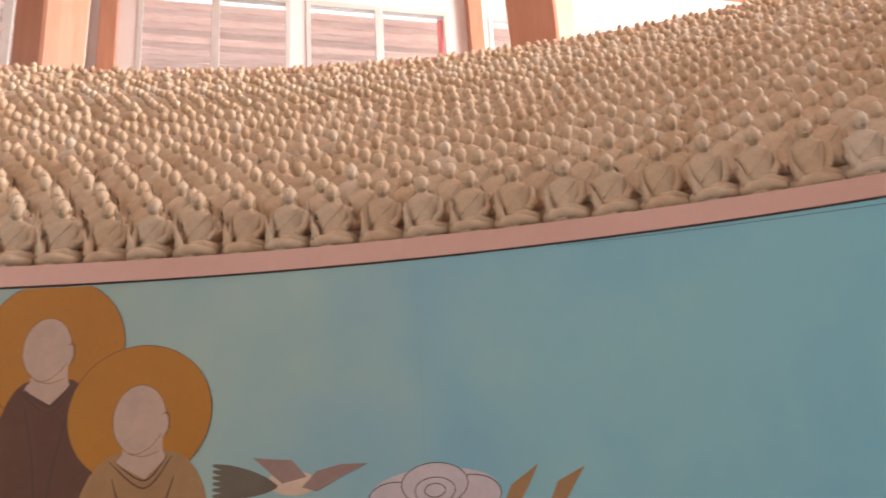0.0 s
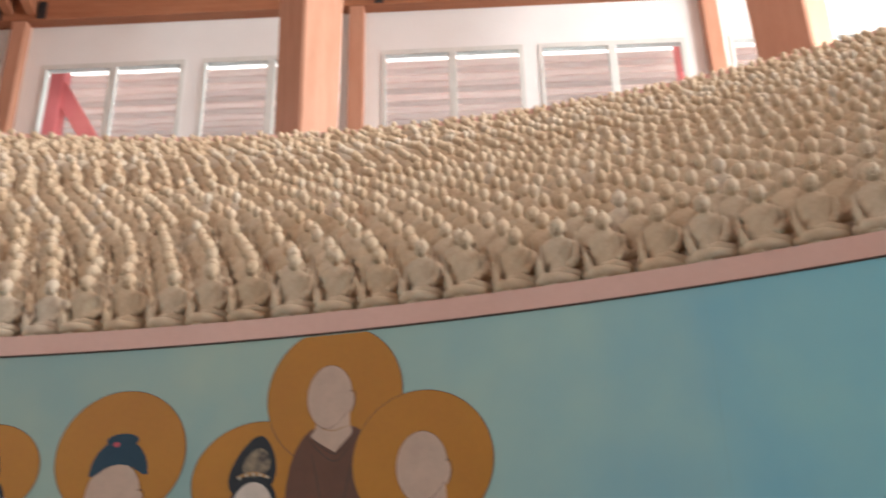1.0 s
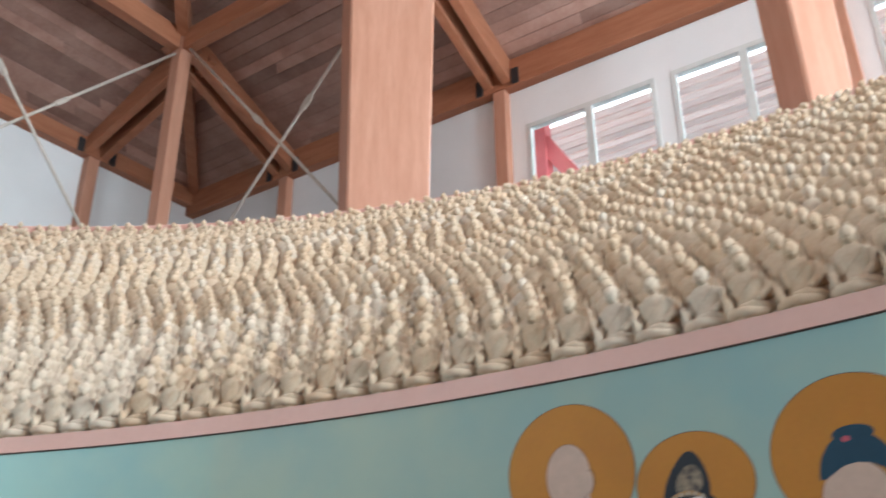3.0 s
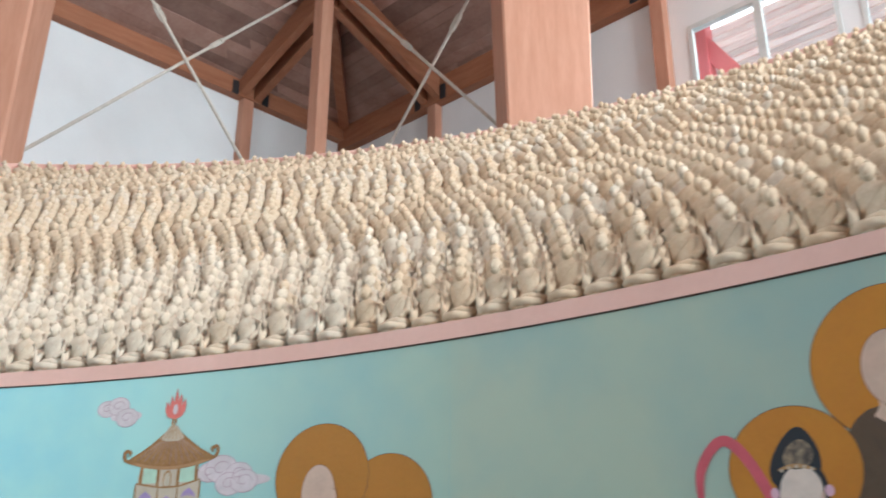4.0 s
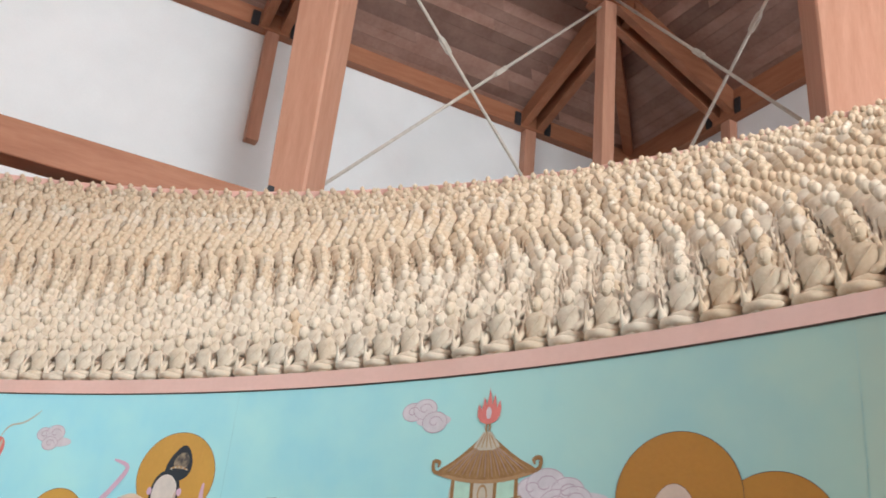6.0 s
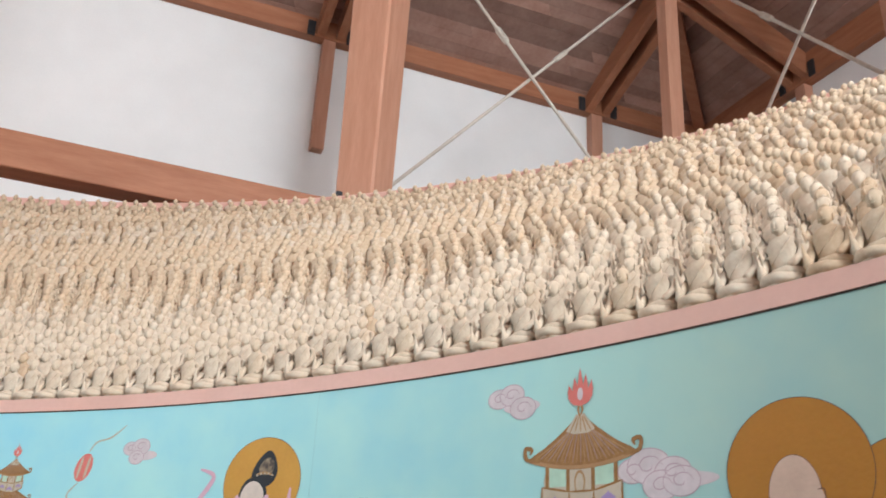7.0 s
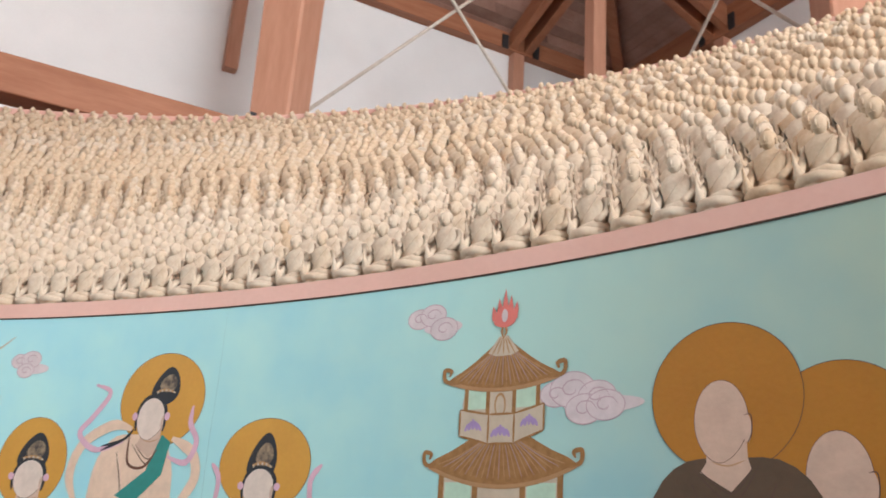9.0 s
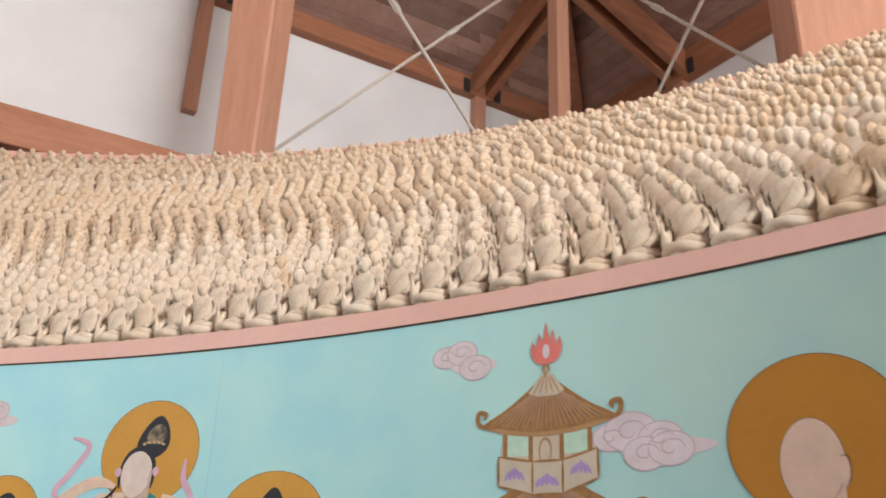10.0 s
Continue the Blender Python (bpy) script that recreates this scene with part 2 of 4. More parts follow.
open_n = [(a, b, Z_WIN0, Z_WIN1) for a, b in WINDOWS_B + WINDOWS_A + WINDOWS_R]
open_e = [(y - 1.6, y + 1.6, 5.6, 7.6) for y in (-1.4, 2.5, 6.2)]
open_s = [(-4.9 + k * BAY, -1.7 + k * BAY, 5.6, 7.6) for k in range(2)]
ZT = 11.2
wall_with_openings("wall_north", "x", Y_N, WT, X_W - WT, X_E + WT, 0, ZT, open_n, "white painted upper wall with pairs of windows")
# West openings are unseen, cut only to match the two added fill lamps.
wall_with_openings("wall_west", "y", X_W, -WT, Y_S, Y_N, 0, ZT, [(-12.9, -9.7, 5.6, 7.6), (-9.0, -5.8, 5.6, 7.6)], "plain white painted wall under the eaves")
wall_with_openings("wall_east", "y", X_E, WT, Y_S, Y_N, 0, ZT, open_e, "white painted wall with high windows")
wall_with_openings("wall_south", "x", Y_S, -WT, X_W - WT, X_E + WT, 0, ZT, open_s, "white painted wall with high windows")

# ceiling: four slopes of boards that rise from the walls to the middle
Z_CEIL = 8.46


def ceiling_boards():
    bm = bmesh.new()
    cx, cy = (X_W + X_E) / 2, (Y_S + Y_N) / 2
    half_x, half_y = (X_E - X_W) / 2, (Y_N - Y_S) / 2
    step = 0.14
    rng = random.Random(3)
    n = int(6.4 / step)
    for side in range(4):
        for i in range(n):
            d0, d1 = i * step - 0.2, (i + 1) * step - 0.2 - 0.006
            long = 2 * ((half_x if side in (0, 2) else half_y) - d0)
            cuts = [-1.0]
            while cuts[-1] < 1:
                cuts.append(min(1.0, cuts[-1] + 2 * rng.uniform(1.2, 4.2) / long))
            for u, w in zip(cuts, cuts[1:]):
                lip = rng.uniform(-0.005, 0.005)
                z0, z1 = Z_CEIL + SLOPE * d0 + lip, Z_CEIL + SLOPE * d1 + lip
                vs = []
                for d, z in ((d0, z0), (d1, z1)):
                    for s in (u, w - 0.003 / long):
                        if side == 0:
                            p = (cx + s * (half_x - d), Y_N - d)
                        elif side == 1:
                            p = (X_W + d, cy + s * (half_y - d))
                        elif side == 2:
                            p = (cx + s * (half_x - d), Y_S + d)
                        else:
                            p = (X_E - d, cy + s * (half_y - d))
                        vs += [(*p, z), (*p, z + 0.02)]
                v = [bm.verts.new(c) for c in vs]
                for f in ((0, 2, 6, 4), (1, 5, 7, 3), (0, 1, 3, 2), (4, 6, 7, 5), (0, 4, 5, 1), (2, 3, 7, 6)):
                    bm.faces.new([v[j] for j in f])
    bmesh.ops.recalc_face_normals(bm, faces=bm.faces[:])
    return bm


tagged(part("ceiling", ceiling_boards(), M_PLANK), "sloping ceiling of grey-brown cedar boards", "ceiling", kind="structure")
top = part("roof", box(X_W - 0.2, X_E + 0.2, Y_S - 0.2, Y_N + 0.2, 11.2, 11.3), M_PLANK)
tagged(top, "roof deck over the hall", "roof", kind="structure")


# ---------------------------------------------------------------- timber frame
def eave_beam(a, b, mat, deep):
    bm = bar(a, b, 0.16, deep, 0.008)
    return tagged(part("eave_beam", bm, mat), "reddish fir beam along the top of the wall", "beam", group="eave beams")


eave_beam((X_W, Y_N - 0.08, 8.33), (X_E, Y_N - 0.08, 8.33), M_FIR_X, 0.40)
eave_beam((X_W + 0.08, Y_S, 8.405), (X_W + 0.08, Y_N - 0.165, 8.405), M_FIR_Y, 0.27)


def pillar(x, y, s, turn=45, label="square tapered fir pillar with a clear finish"):
    bm = bmesh.new()
    prof = [(0.0, 0.28), (5.5, 0.45), (9.42, 0.54)]
    rows = []
    for z, w in prof:
        h = w * s / 2
        c = 0.02
        pts = [(-h + c, -h), (h - c, -h), (h, -h + c), (h, h - c), (h - c, h), (-h + c, h), (-h, h - c), (-h, -h + c)]
        c0, s0 = math.cos(radians(turn)), math.sin(radians(turn))
        rows.append([bm.verts.new((x + px * c0 - py * s0, y + px * s0 + py * c0, z)) for px, py in pts])
    for r0, r1 in zip(rows, rows[1:]):
        for j in range(8):
            bm.faces.new((r0[j], r0[(j + 1) % 8], r1[(j + 1) % 8], r1[j]))
    bm.faces.new(rows[-1])
    bm.faces.new(rows[0][::-1])
    return tagged(part("pillar", bm, M_FIR), label, "pillar", group="fir pillars")


pillar(2.66, Y_ROW, 1.02)
pillar(-1.30, Y_ROW, 0.84)
pillar(-5.25, Y_ROW, 1.72, 47)
pillar(X_ROW, 2.60, 0.90)
pillar(X_ROW, 2.60 - BAY, 0.86)
pillar(6.6, Y_ROW, 1.0)
king = part("king_post", box(X_ROW - 0.09, X_ROW + 0.09, Y_ROW - 0.09, Y_ROW + 0.09, 0, 9.46, 0.006), M_FIR)
tagged(king, "slim square fir post under the rafters' meeting point", "post")


def hanging_post(x, y, w, d, z0, z1, label="short fir post hanging from the eave beam"):
    bm = box(x - w / 2, x + w / 2, y - d / 2, y + d / 2, z0, z1, 0.006)
    return tagged(part("wall_post", bm, M_FIR), label, "post", group="wall posts")


for x in (-5.137, -1.217, 2.772, 6.65):
    hanging_post(x, Y_N - 0.07, 0.17, 0.14, 4.0, Z_EAVE)
hanging_post(-8.85, Y_N - 0.07, 0.17, 0.14, 4.0, Z_EAVE)
hanging_post(X_W + 0.07, 6.50, 0.14, 0.18, 4.0, Z_EAVE)
hanging_post(X_W + 0.07, 2.553, 0.14, 0.16, 6.71, Z_EAVE)


def rafter_pair(x, y, dx, dy, length):
    """Two rafters side by side that rise from a wall post at (x, y) along (dx, dy)."""
    thing = new("rafter_pair")
    for s in (-1, 1):
        ox, oy = -dy * s * 0.13, dx * s * 0.13
        low, rise = (-0.01, 0.42) if abs(dy) > 0.5 else (0.10, 0.35)
        a = (x + ox, y + oy, Z_EAVE + low)
        b = (x + ox + dx * length, y + oy + dy * length, Z_EAVE + low + rise * length)
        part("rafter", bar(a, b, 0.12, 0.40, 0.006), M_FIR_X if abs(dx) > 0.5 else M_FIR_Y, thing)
    return tagged(thing, "pair of reddish fir rafters under the boarded ceiling", "rafter", group="rafter pairs")


for x in (-8.85, -5.137, -1.217, 2.772, 6.65):
    rafter_pair(x, Y_N, 0, -1, 2.3 if x < -8 else 8)
for y in (6.50, 2.553, -1.35):
    rafter_pair(X_W, y, 1, 0, 2.3 if y > 6 else 8)
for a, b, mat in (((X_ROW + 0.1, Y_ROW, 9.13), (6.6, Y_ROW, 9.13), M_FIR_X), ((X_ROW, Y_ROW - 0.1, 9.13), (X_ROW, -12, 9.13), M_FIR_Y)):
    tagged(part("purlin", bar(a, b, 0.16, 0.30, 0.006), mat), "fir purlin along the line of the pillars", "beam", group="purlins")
hip = part("hip_rafter", bar((X_W, Y_N, Z_EAVE + 0.2), (X_W + 9, Y_N - 9, Z_EAVE + 0.2 + PITCH_R * 9), 0.16, 0.3, 0.006), M_FIR_Y)
tagged(hip, "dark fir hip rafter running into the corner", "rafter")
low = part("tie_beam", box(X_ROW - 0.13, X_ROW + 0.13, 2.42 - BAY, 2.42, 4.685, 5.01, 0.008), M_FIR_Y)
tagged(low, "fir tie beam between two pillars", "beam")


def bracket(x, y, along):
    """Black steel beam hangers on both sides of a rafter pair."""
    for s in (-1, 1):
        if along == "x":
            bm = box(x + s * 0.26 - 0.05, x + s * 0.26 + 0.05, y - 0.185, y - 0.155, Z_EAVE - 0.215, Z_EAVE + 0.01, 0.004)
        else:
            bm = box(x + 0.155, x + 0.185, y + s * 0.26 - 0.05, y + s * 0.26 + 0.05, Z_EAVE - 0.09, Z_EAVE + 0.12, 0.004)
        tagged(part("beam_hanger", bm, M_STEEL), "black steel beam hanger beside the rafters", "bracket", group="beam hangers")


for x in (-8.85, -5.137, -1.217, 2.772, 6.65):
    bracket(x, Y_N, "x")
for y in (6.50, 2.553, -1.35):
    bracket(X_W, y, "y")
shoe = part("beam_shoe", box(X_ROW + 0.131, X_ROW + 0.155, 2.30, 2.36, 4.95, 5.09, 0.004), M_STEEL)
tagged(shoe, "black steel plate where the tie beam meets the pillar", "bracket")


def tie_rod(a, b, k):
    thing = new("tie_rod")
    a, b = Vector(a), Vector(b)
    c = a.lerp(b, k)
    d = (b - a).normalized()
    part("bar", rod(a, b, 0.018), M_ROD, thing, smooth=True)
    bm = rod(c - d * 0.10, c - d * 0.06, 0.03)
    rod(c + d * 0.06, c + d * 0.10, 0.03, bm=bm)
    side = d.orthogonal().normalized() * 0.028
    for s in (-1, 1):
        rod(c - d * 0.08 + side * s, c + d * 0.08 + side * s, 0.009, 6, bm=bm)
    part("turnbuckle", bm, M_ROD, thing, "cream painted steel turnbuckle")
    return tagged(thing, "cream painted steel tie rod with a turnbuckle", "tie rod", group="crossed tie rods")


tie_rod((X_ROW, 6.08, 8.92), (X_ROW, 2.80, 5.27), 0.42)
tie_rod((X_ROW + 0.05, 2.85, 8.65), (X_ROW + 0.05, 6.10, 4.935), 0.34)
tie_rod((-8.60, Y_ROW, 9.045), (-5.55, Y_ROW, 5.51), 0.483)
tie_rod((-5.55, Y_ROW + 0.05, 8.24), (-8.60, Y_ROW + 0.05, 4.92), 0.28)


# ---------------------------------------------------------------- windows
def window(a, b, name):
    thing = tagged(new(name), "white painted window with two tall panes", "window", kind="structure")
    y0, y1 = Y_N - 0.014, Y_N + 0.05
    bm = bmesh.new()
    for q in ((a, b, Z_WIN1 - 0.06, Z_WIN1), (a, b, Z_WIN0, Z_WIN0 + 0.07), (a, a + 0.05, Z_WIN0 + 0.07, Z_WIN1 - 0.06), (b - 0.05, b, Z_WIN0 + 0.07, Z_WIN1 - 0.06)):
        box(q[0], q[1], y0, y1, q[2], q[3], bm=bm)
    part("window_frame", bm, M_FRAME, thing)
    m = (a + b) / 2
    part("mullion", box(m - 0.045, m + 0.045, y0 - 0.005, y1, Z_WIN0 + 0.07, Z_WIN1 - 0.06, 0.005), M_FRAME, thing)
    for lo, hi in ((a + 0.05, m - 0.045), (m + 0.045, b - 0.05)):
        p = part("pane", box(lo, hi, y0 + 0.02, y0 + 0.026, Z_WIN0 + 0.07, Z_WIN1 - 0.06), M_GLASS, thing)
        p.visible_shadow = False
    return thing


for n, (a, b) in enumerate(WINDOWS_B + WINDOWS_A + WINDOWS_R):
    window(a, b, f"window_{n + 1}")

# the eave outside the windows
bm = bmesh.new()
box(X_W, X_E, Y_N + WT + 0.002, Y_N + 0.84, 8.10, 8.12, bm=bm)
# slot left before the boards, only to show the glowing sheet
for i in range(16):
    y = Y_N + 0.97 + i * 0.13
    box(X_W, X_E, y, y + 0.12, 8.10 - 0.1 * i * 0.13, 8.12 - 0.1 * i * 0.13, bm=bm)
tagged(part("eave_soffit", bm, M_SOFFIT), "pale pinkish boarded soffit under the eave outside", "soffit", kind="structure")


# glowing sheet added behind the eave slot, for the white line at the pane tops
strip_glow = bpy.data.materials.new("white_strip_glow")
strip_glow.use_nodes = True
strip_glow.node_tree.nodes["Principled BSDF"].inputs["Emission Color"].default_value = (1.0, 0.99, 0.97, 1)
strip_glow.node_tree.nodes["Principled BSDF"].inputs["Emission Strength"].default_value = 2.0
back = part("backdrop", box(X_W, X_E, Y_N + 1.0, Y_N + 2.9, 9.0, 9.02), strip_glow)
tagged(back, "glowing white sheet added behind the slot of the eave", "sky", kind="structure")

for x in (-5.02, -1.10, 2.65, 6.6):
    p = part("eave_post", box(x - 0.09, x + 0.09, Y_N + 0.66, Y_N + 0.84, -0.25, 8.09, 0.01), M_RED)
    tagged(p, "bright red painted post under the outside eave", "post", group="red eave posts")
brace = part("eave_brace", bar((-4.45, Y_N + 0.75, 6.9), (-5.1, Y_N + 0.75, 7.95), 0.12, 0.2, 0.008), M_RED)
tagged(brace, "slanting red painted brace beside the eave post", "brace")


# ---------------------------------------------------------------- statues
def tube(vs, fs, line, seg):
    """A closed limb that follows (x, y, z, radius) points, rounded at both ends."""
    pts = [Vector(p[:3]) for p in line]
    first = (pts[0] - pts[1]).normalized()
    last = (pts[-1] - pts[-2]).normalized()
    rows = [(pts[0] + first * line[0][3] * 0.75, line[0][3] * 0.55), *((p, q[3]) for p, q in zip(pts, line)), (pts[-1] + last * line[-1][3] * 0.75, line[-1][3] * 0.55)]
    base = len(vs)
    for i, (p, r) in enumerate(rows):
        d = (rows[min(i + 1, len(rows) - 1)][0] - rows[max(i - 1, 0)][0]).normalized()
        side = d.cross(Vector((0.13, 0.21, 1))).normalized()
        up = side.cross(d)
        for j in range(seg):
            t = 2 * math.pi * j / seg
            vs.append(tuple(p + side * (r * math.cos(t)) + up * (r * math.sin(t))))
    for i in range(len(rows) - 1):
        for j in range(seg):
            fs.append((base + i * seg + j, base + i * seg + (j + 1) % seg, base + (i + 1) * seg + (j + 1) % seg, base + (i + 1) * seg + j))
    fs.append(tuple(base + j for j in range(seg))[::-1])
    fs.append(tuple(base + (len(rows) - 1) * seg + j for j in range(seg)))


def stack(vs, fs, sections, seg):
    """A closed upright form of elliptic sections (z, centre y, half width, half depth)."""
    base = len(vs)
    for z, y, rx, ry in sections:
        for j in range(seg):
            t = 2 * math.pi * (j + 0.5) / seg
            vs.append((rx * math.cos(t), y + ry * math.sin(t), z))
    for i in range(len(sections) - 1):
        for j in range(seg):
            fs.append((base + i * seg + j, base + i * seg + (j + 1) % seg, base + (i + 1) * seg + (j + 1) % seg, base + (i + 1) * seg + j))
    fs.append(tuple(base + j for j in range(seg))[::-1])
    fs.append(tuple(base + (len(sections) - 1) * seg + j for j in range(seg)))


def egg(cy, cz, rx, ry, rz, rings, taper=0.0):
    """Sections of an egg-shaped form for stack(), narrower below where taper is positive."""
    out = []
    for i in range(rings):
        t = math.pi * (0.08 + 0.84 * i / (rings - 1)) - math.pi / 2
        k = math.cos(t) * (1 + taper * math.sin(t))
        out.append((cz + rz * math.sin(t), cy, rx * k, ry * k))
    return out


def statue_mesh(detail, seed):
    """One cross-legged seated figure, facing -y, 0.17 m high, with the right hand raised over the knee. detail: 2 near, 1 middle, 0 far."""
    rnd = random.Random(seed)
    vs, fs = [], []
    seg = (7, 10, 14)[detail]
    lean = rnd.uniform(-0.004, 0.003)
    # crossed legs, the hem showing under them
    if detail:
        stack(vs, fs, [(0.0, 0.0, 0.036, 0.032), (0.005, -0.002, 0.041, 0.038), (0.010, 0.0, 0.038, 0.030)], seg)
        tube(vs, fs, [(-0.042, -0.002, 0.0200, 0.0125), (-0.024, -0.026, 0.0175, 0.0150), (0.010, -0.036, 0.0160, 0.0130), (0.042, -0.018, 0.0150, 0.0095)], seg - 3)
        tube(vs, fs, [(-0.006, -0.026, 0.0310, 0.0080), (0.020, -0.022, 0.0320, 0.0120), (0.043, -0.002, 0.0270, 0.0135)], seg - 3)
        stack(vs, fs, [(0.008, 0.008, 0.042, 0.030), (0.024, 0.008, 0.042, 0.028), (0.036, 0.008, 0.032, 0.023)], seg)
    else:
        stack(vs, fs, [(0.0, -0.004, 0.040, 0.034), (0.010, -0.008, 0.051, 0.038), (0.026, -0.006, 0.049, 0.034), (0.038, 0.0, 0.032, 0.024)], seg)
    # torso with broad shoulders
    chest = [(0.028, 0.008, 0.029, 0.021), (0.052, 0.009, 0.0275, 0.0195), (0.074, 0.009, 0.0310, 0.0200), (0.094, 0.010, 0.0370, 0.0205),
             (0.106, 0.011, 0.0365, 0.0190), (0.115, 0.011, 0.0270, 0.0160), (0.122, 0.010, 0.0115, 0.0110), (0.134, 0.006, 0.0100, 0.0100)]
    stack(vs, fs, [(z, y + lean, rx * rnd.uniform(0.97, 1.03) * (1 if detail else 1.22), ry) for z, y, rx, ry in (chest if detail else chest[::2])], seg)
    if detail:
        tube(vs, fs, [(0.0350, 0.010 + lean, 0.100, 0.0105), (0.0400, 0.006, 0.070, 0.0100), (0.0280, -0.016, 0.046, 0.0085)], seg - 4)
        tube(vs, fs, [(-0.0350, 0.010 + lean, 0.100, 0.0105), (-0.0410, 0.006, 0.068, 0.0095), (-0.0350, -0.018, 0.040, 0.0085)], seg - 4)
        # raised hand with a long finger
        tube(vs, fs, [(-0.0330, -0.024, 0.030, 0.0125), (-0.0355, -0.026, 0.044, 0.0075), (-0.0390, -0.027, 0.060, 0.0040), (-0.0425, -0.026, 0.080, 0.0018)], seg - 5)
    # head: face, hair, topknot
    nod = lean * 1.6
    stack(vs, fs, egg(nod, 0.1400, 0.0150, 0.0168, 0.0215, 5 + 2 * detail, 0.14), seg)
    stack(vs, fs, egg(nod + 0.0045, 0.1490, 0.0166, 0.0168, 0.0150, 4 + detail, 0.0), seg)
    stack(vs, fs, egg(nod + 0.006, 0.1640, 0.0085, 0.0085, 0.0070, 3), max(6, seg - 4))
    if detail == 2:
        for sx in (-1, 1):
            tube(vs, fs, [(sx * 0.0156, nod + 0.003, 0.131, 0.0022), (sx * 0.0162, nod + 0.003, 0.142, 0.0032)], 5)
        tube(vs, fs, [(0, nod - 0.0166, 0.135, 0.0028), (0, nod - 0.0160, 0.146, 0.0018)], 5)
        tube(vs, fs, [(-0.006, nod - 0.0143, 0.1275, 0.0016), (0.006, nod - 0.0143, 0.1275, 0.0016)], 4)
        # edge of the robe across the chest
        tube(vs, fs, [(0.026, -0.006 + lean, 0.108, 0.0026), (0.006, -0.0105 + lean, 0.082, 0.0028), (-0.020, -0.006 + lean, 0.056, 0.0026)], 5)
    return vs, fs


A0, A1 = 46.0, 170.0
SINGLE = 300

# bands of rows that were set out together: first row, shift from row to row, its scatter
BANDS = [(0, 0.45, 0.03), (7, 0.57, 0.03), (16, 0.40, 0.10), (25, 0.38, 0.30)]


def places():
    """Row, angle, radius and height of every statue; the rows of a band hold equally many."""
    walker = random.Random(11)
    phase, n = 0.70, 305
    for k in range(ROWS):
        start, shift, scatter = [b for b in BANDS if b[0] <= k][-1]
        if k == start and k:
            n = round(2 * math.pi * (R_MURAL + (k + 3) * RUN) / 0.1025)
            phase = walker.random()
        r = R_MURAL + k * RUN + 0.045
        for i in range(n):
            loose = 0.14 if k > 24 else 0.05
            a = 360 * (i + phase + walker.uniform(-loose, loose)) / n
            if A0 < a < A1:
                yield k, a, r + walker.uniform(-0.006, 0.006), Z_STEP + k * RISE
        phase += shift + walker.uniform(-scatter, scatter)


rng = random.Random(5)
casts = []
for n, tone in enumerate((0.30, 0.52, 0.74, 0.86, 0.90, 0.94)):
    v, f = statue_mesh(2, n)
    me = bpy.data.meshes.new("statue")
    me.from_pydata(v, [], f)
    me.materials.append(M_STATUE)
    me.shade_smooth()
    me.attributes.new("tone", "FLOAT", "POINT").data.foreach_set("value", np.full(len(v), tone))
    casts.append(me)
NEAR = [(np.array(v), f) for v, f in (statue_mesh(1, n) for n in range(4))]
FAR = [(np.array(v), f) for v, f in (statue_mesh(0, n) for n in range(3))]
rest_v, rest_f, rest_t, base, count = [], [], [], 0, 0
for k, a, r, z in places():
    t = radians(a)
    m = Matrix.Translation((CX + r * math.cos(t), CY + r * math.sin(t), z + 0.002)) @ Matrix.Rotation(t + math.pi / 2 + math.pi + rng.uniform(-0.06, 0.06), 4, "Z")
    m = m @ Matrix.Rotation(rng.uniform(-0.05, 0.05), 4, "X") @ Matrix.Rotation(rng.uniform(-0.04, 0.04), 4, "Y") @ Matrix.Diagonal((1.2 if k > 13 else 0.98, 1.08 if k > 13 else 1, rng.uniform(0.96, 1.03), 1))
    # tone lighter past 112 degrees; whiter casts more often in set rows and angles
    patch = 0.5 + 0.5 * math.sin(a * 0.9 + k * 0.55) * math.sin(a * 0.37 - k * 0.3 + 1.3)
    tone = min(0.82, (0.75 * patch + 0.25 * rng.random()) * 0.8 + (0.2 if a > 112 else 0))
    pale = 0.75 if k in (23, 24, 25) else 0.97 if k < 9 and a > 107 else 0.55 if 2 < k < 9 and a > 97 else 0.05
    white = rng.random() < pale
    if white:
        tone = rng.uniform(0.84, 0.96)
    if k < 3 and count < SINGLE:
        count += 1
        ob = new("statue", casts[count % 3 + 3 * white])
        ob.matrix_world = m
        tagged(ob, "small cream seated statue with crossed legs and raised hand", "statue", group="rows of small statues")
        continue
    v, f = rng.choice(NEAR if k < 14 else FAR)
    mm = np.array(m)
    rest_v.append(v @ mm[:3, :3].T + mm[:3, 3])
    rest_f += [tuple(base + i for i in q) for q in f]
    base += len(v)
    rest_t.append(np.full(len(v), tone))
me2 = bpy.data.meshes.new("statues")
me2.from_pydata(np.concatenate(rest_v).tolist(), [], rest_f)
me2.materials.append(M_STATUE)
me2.shade_smooth()
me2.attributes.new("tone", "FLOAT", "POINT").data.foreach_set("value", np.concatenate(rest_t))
tagged(new("statues", me2), "rows of small cream seated statues up the slope", "statue", kind="stuff")


# ---------------------------------------------------------------- painted motifs of the mural
def paint_mat(name, base, rough=0.6, other=None, scale=25):
    return material(name, base, other or tuple(c * 0.86 for c in base), scale, rough, 0.06, fine=90)


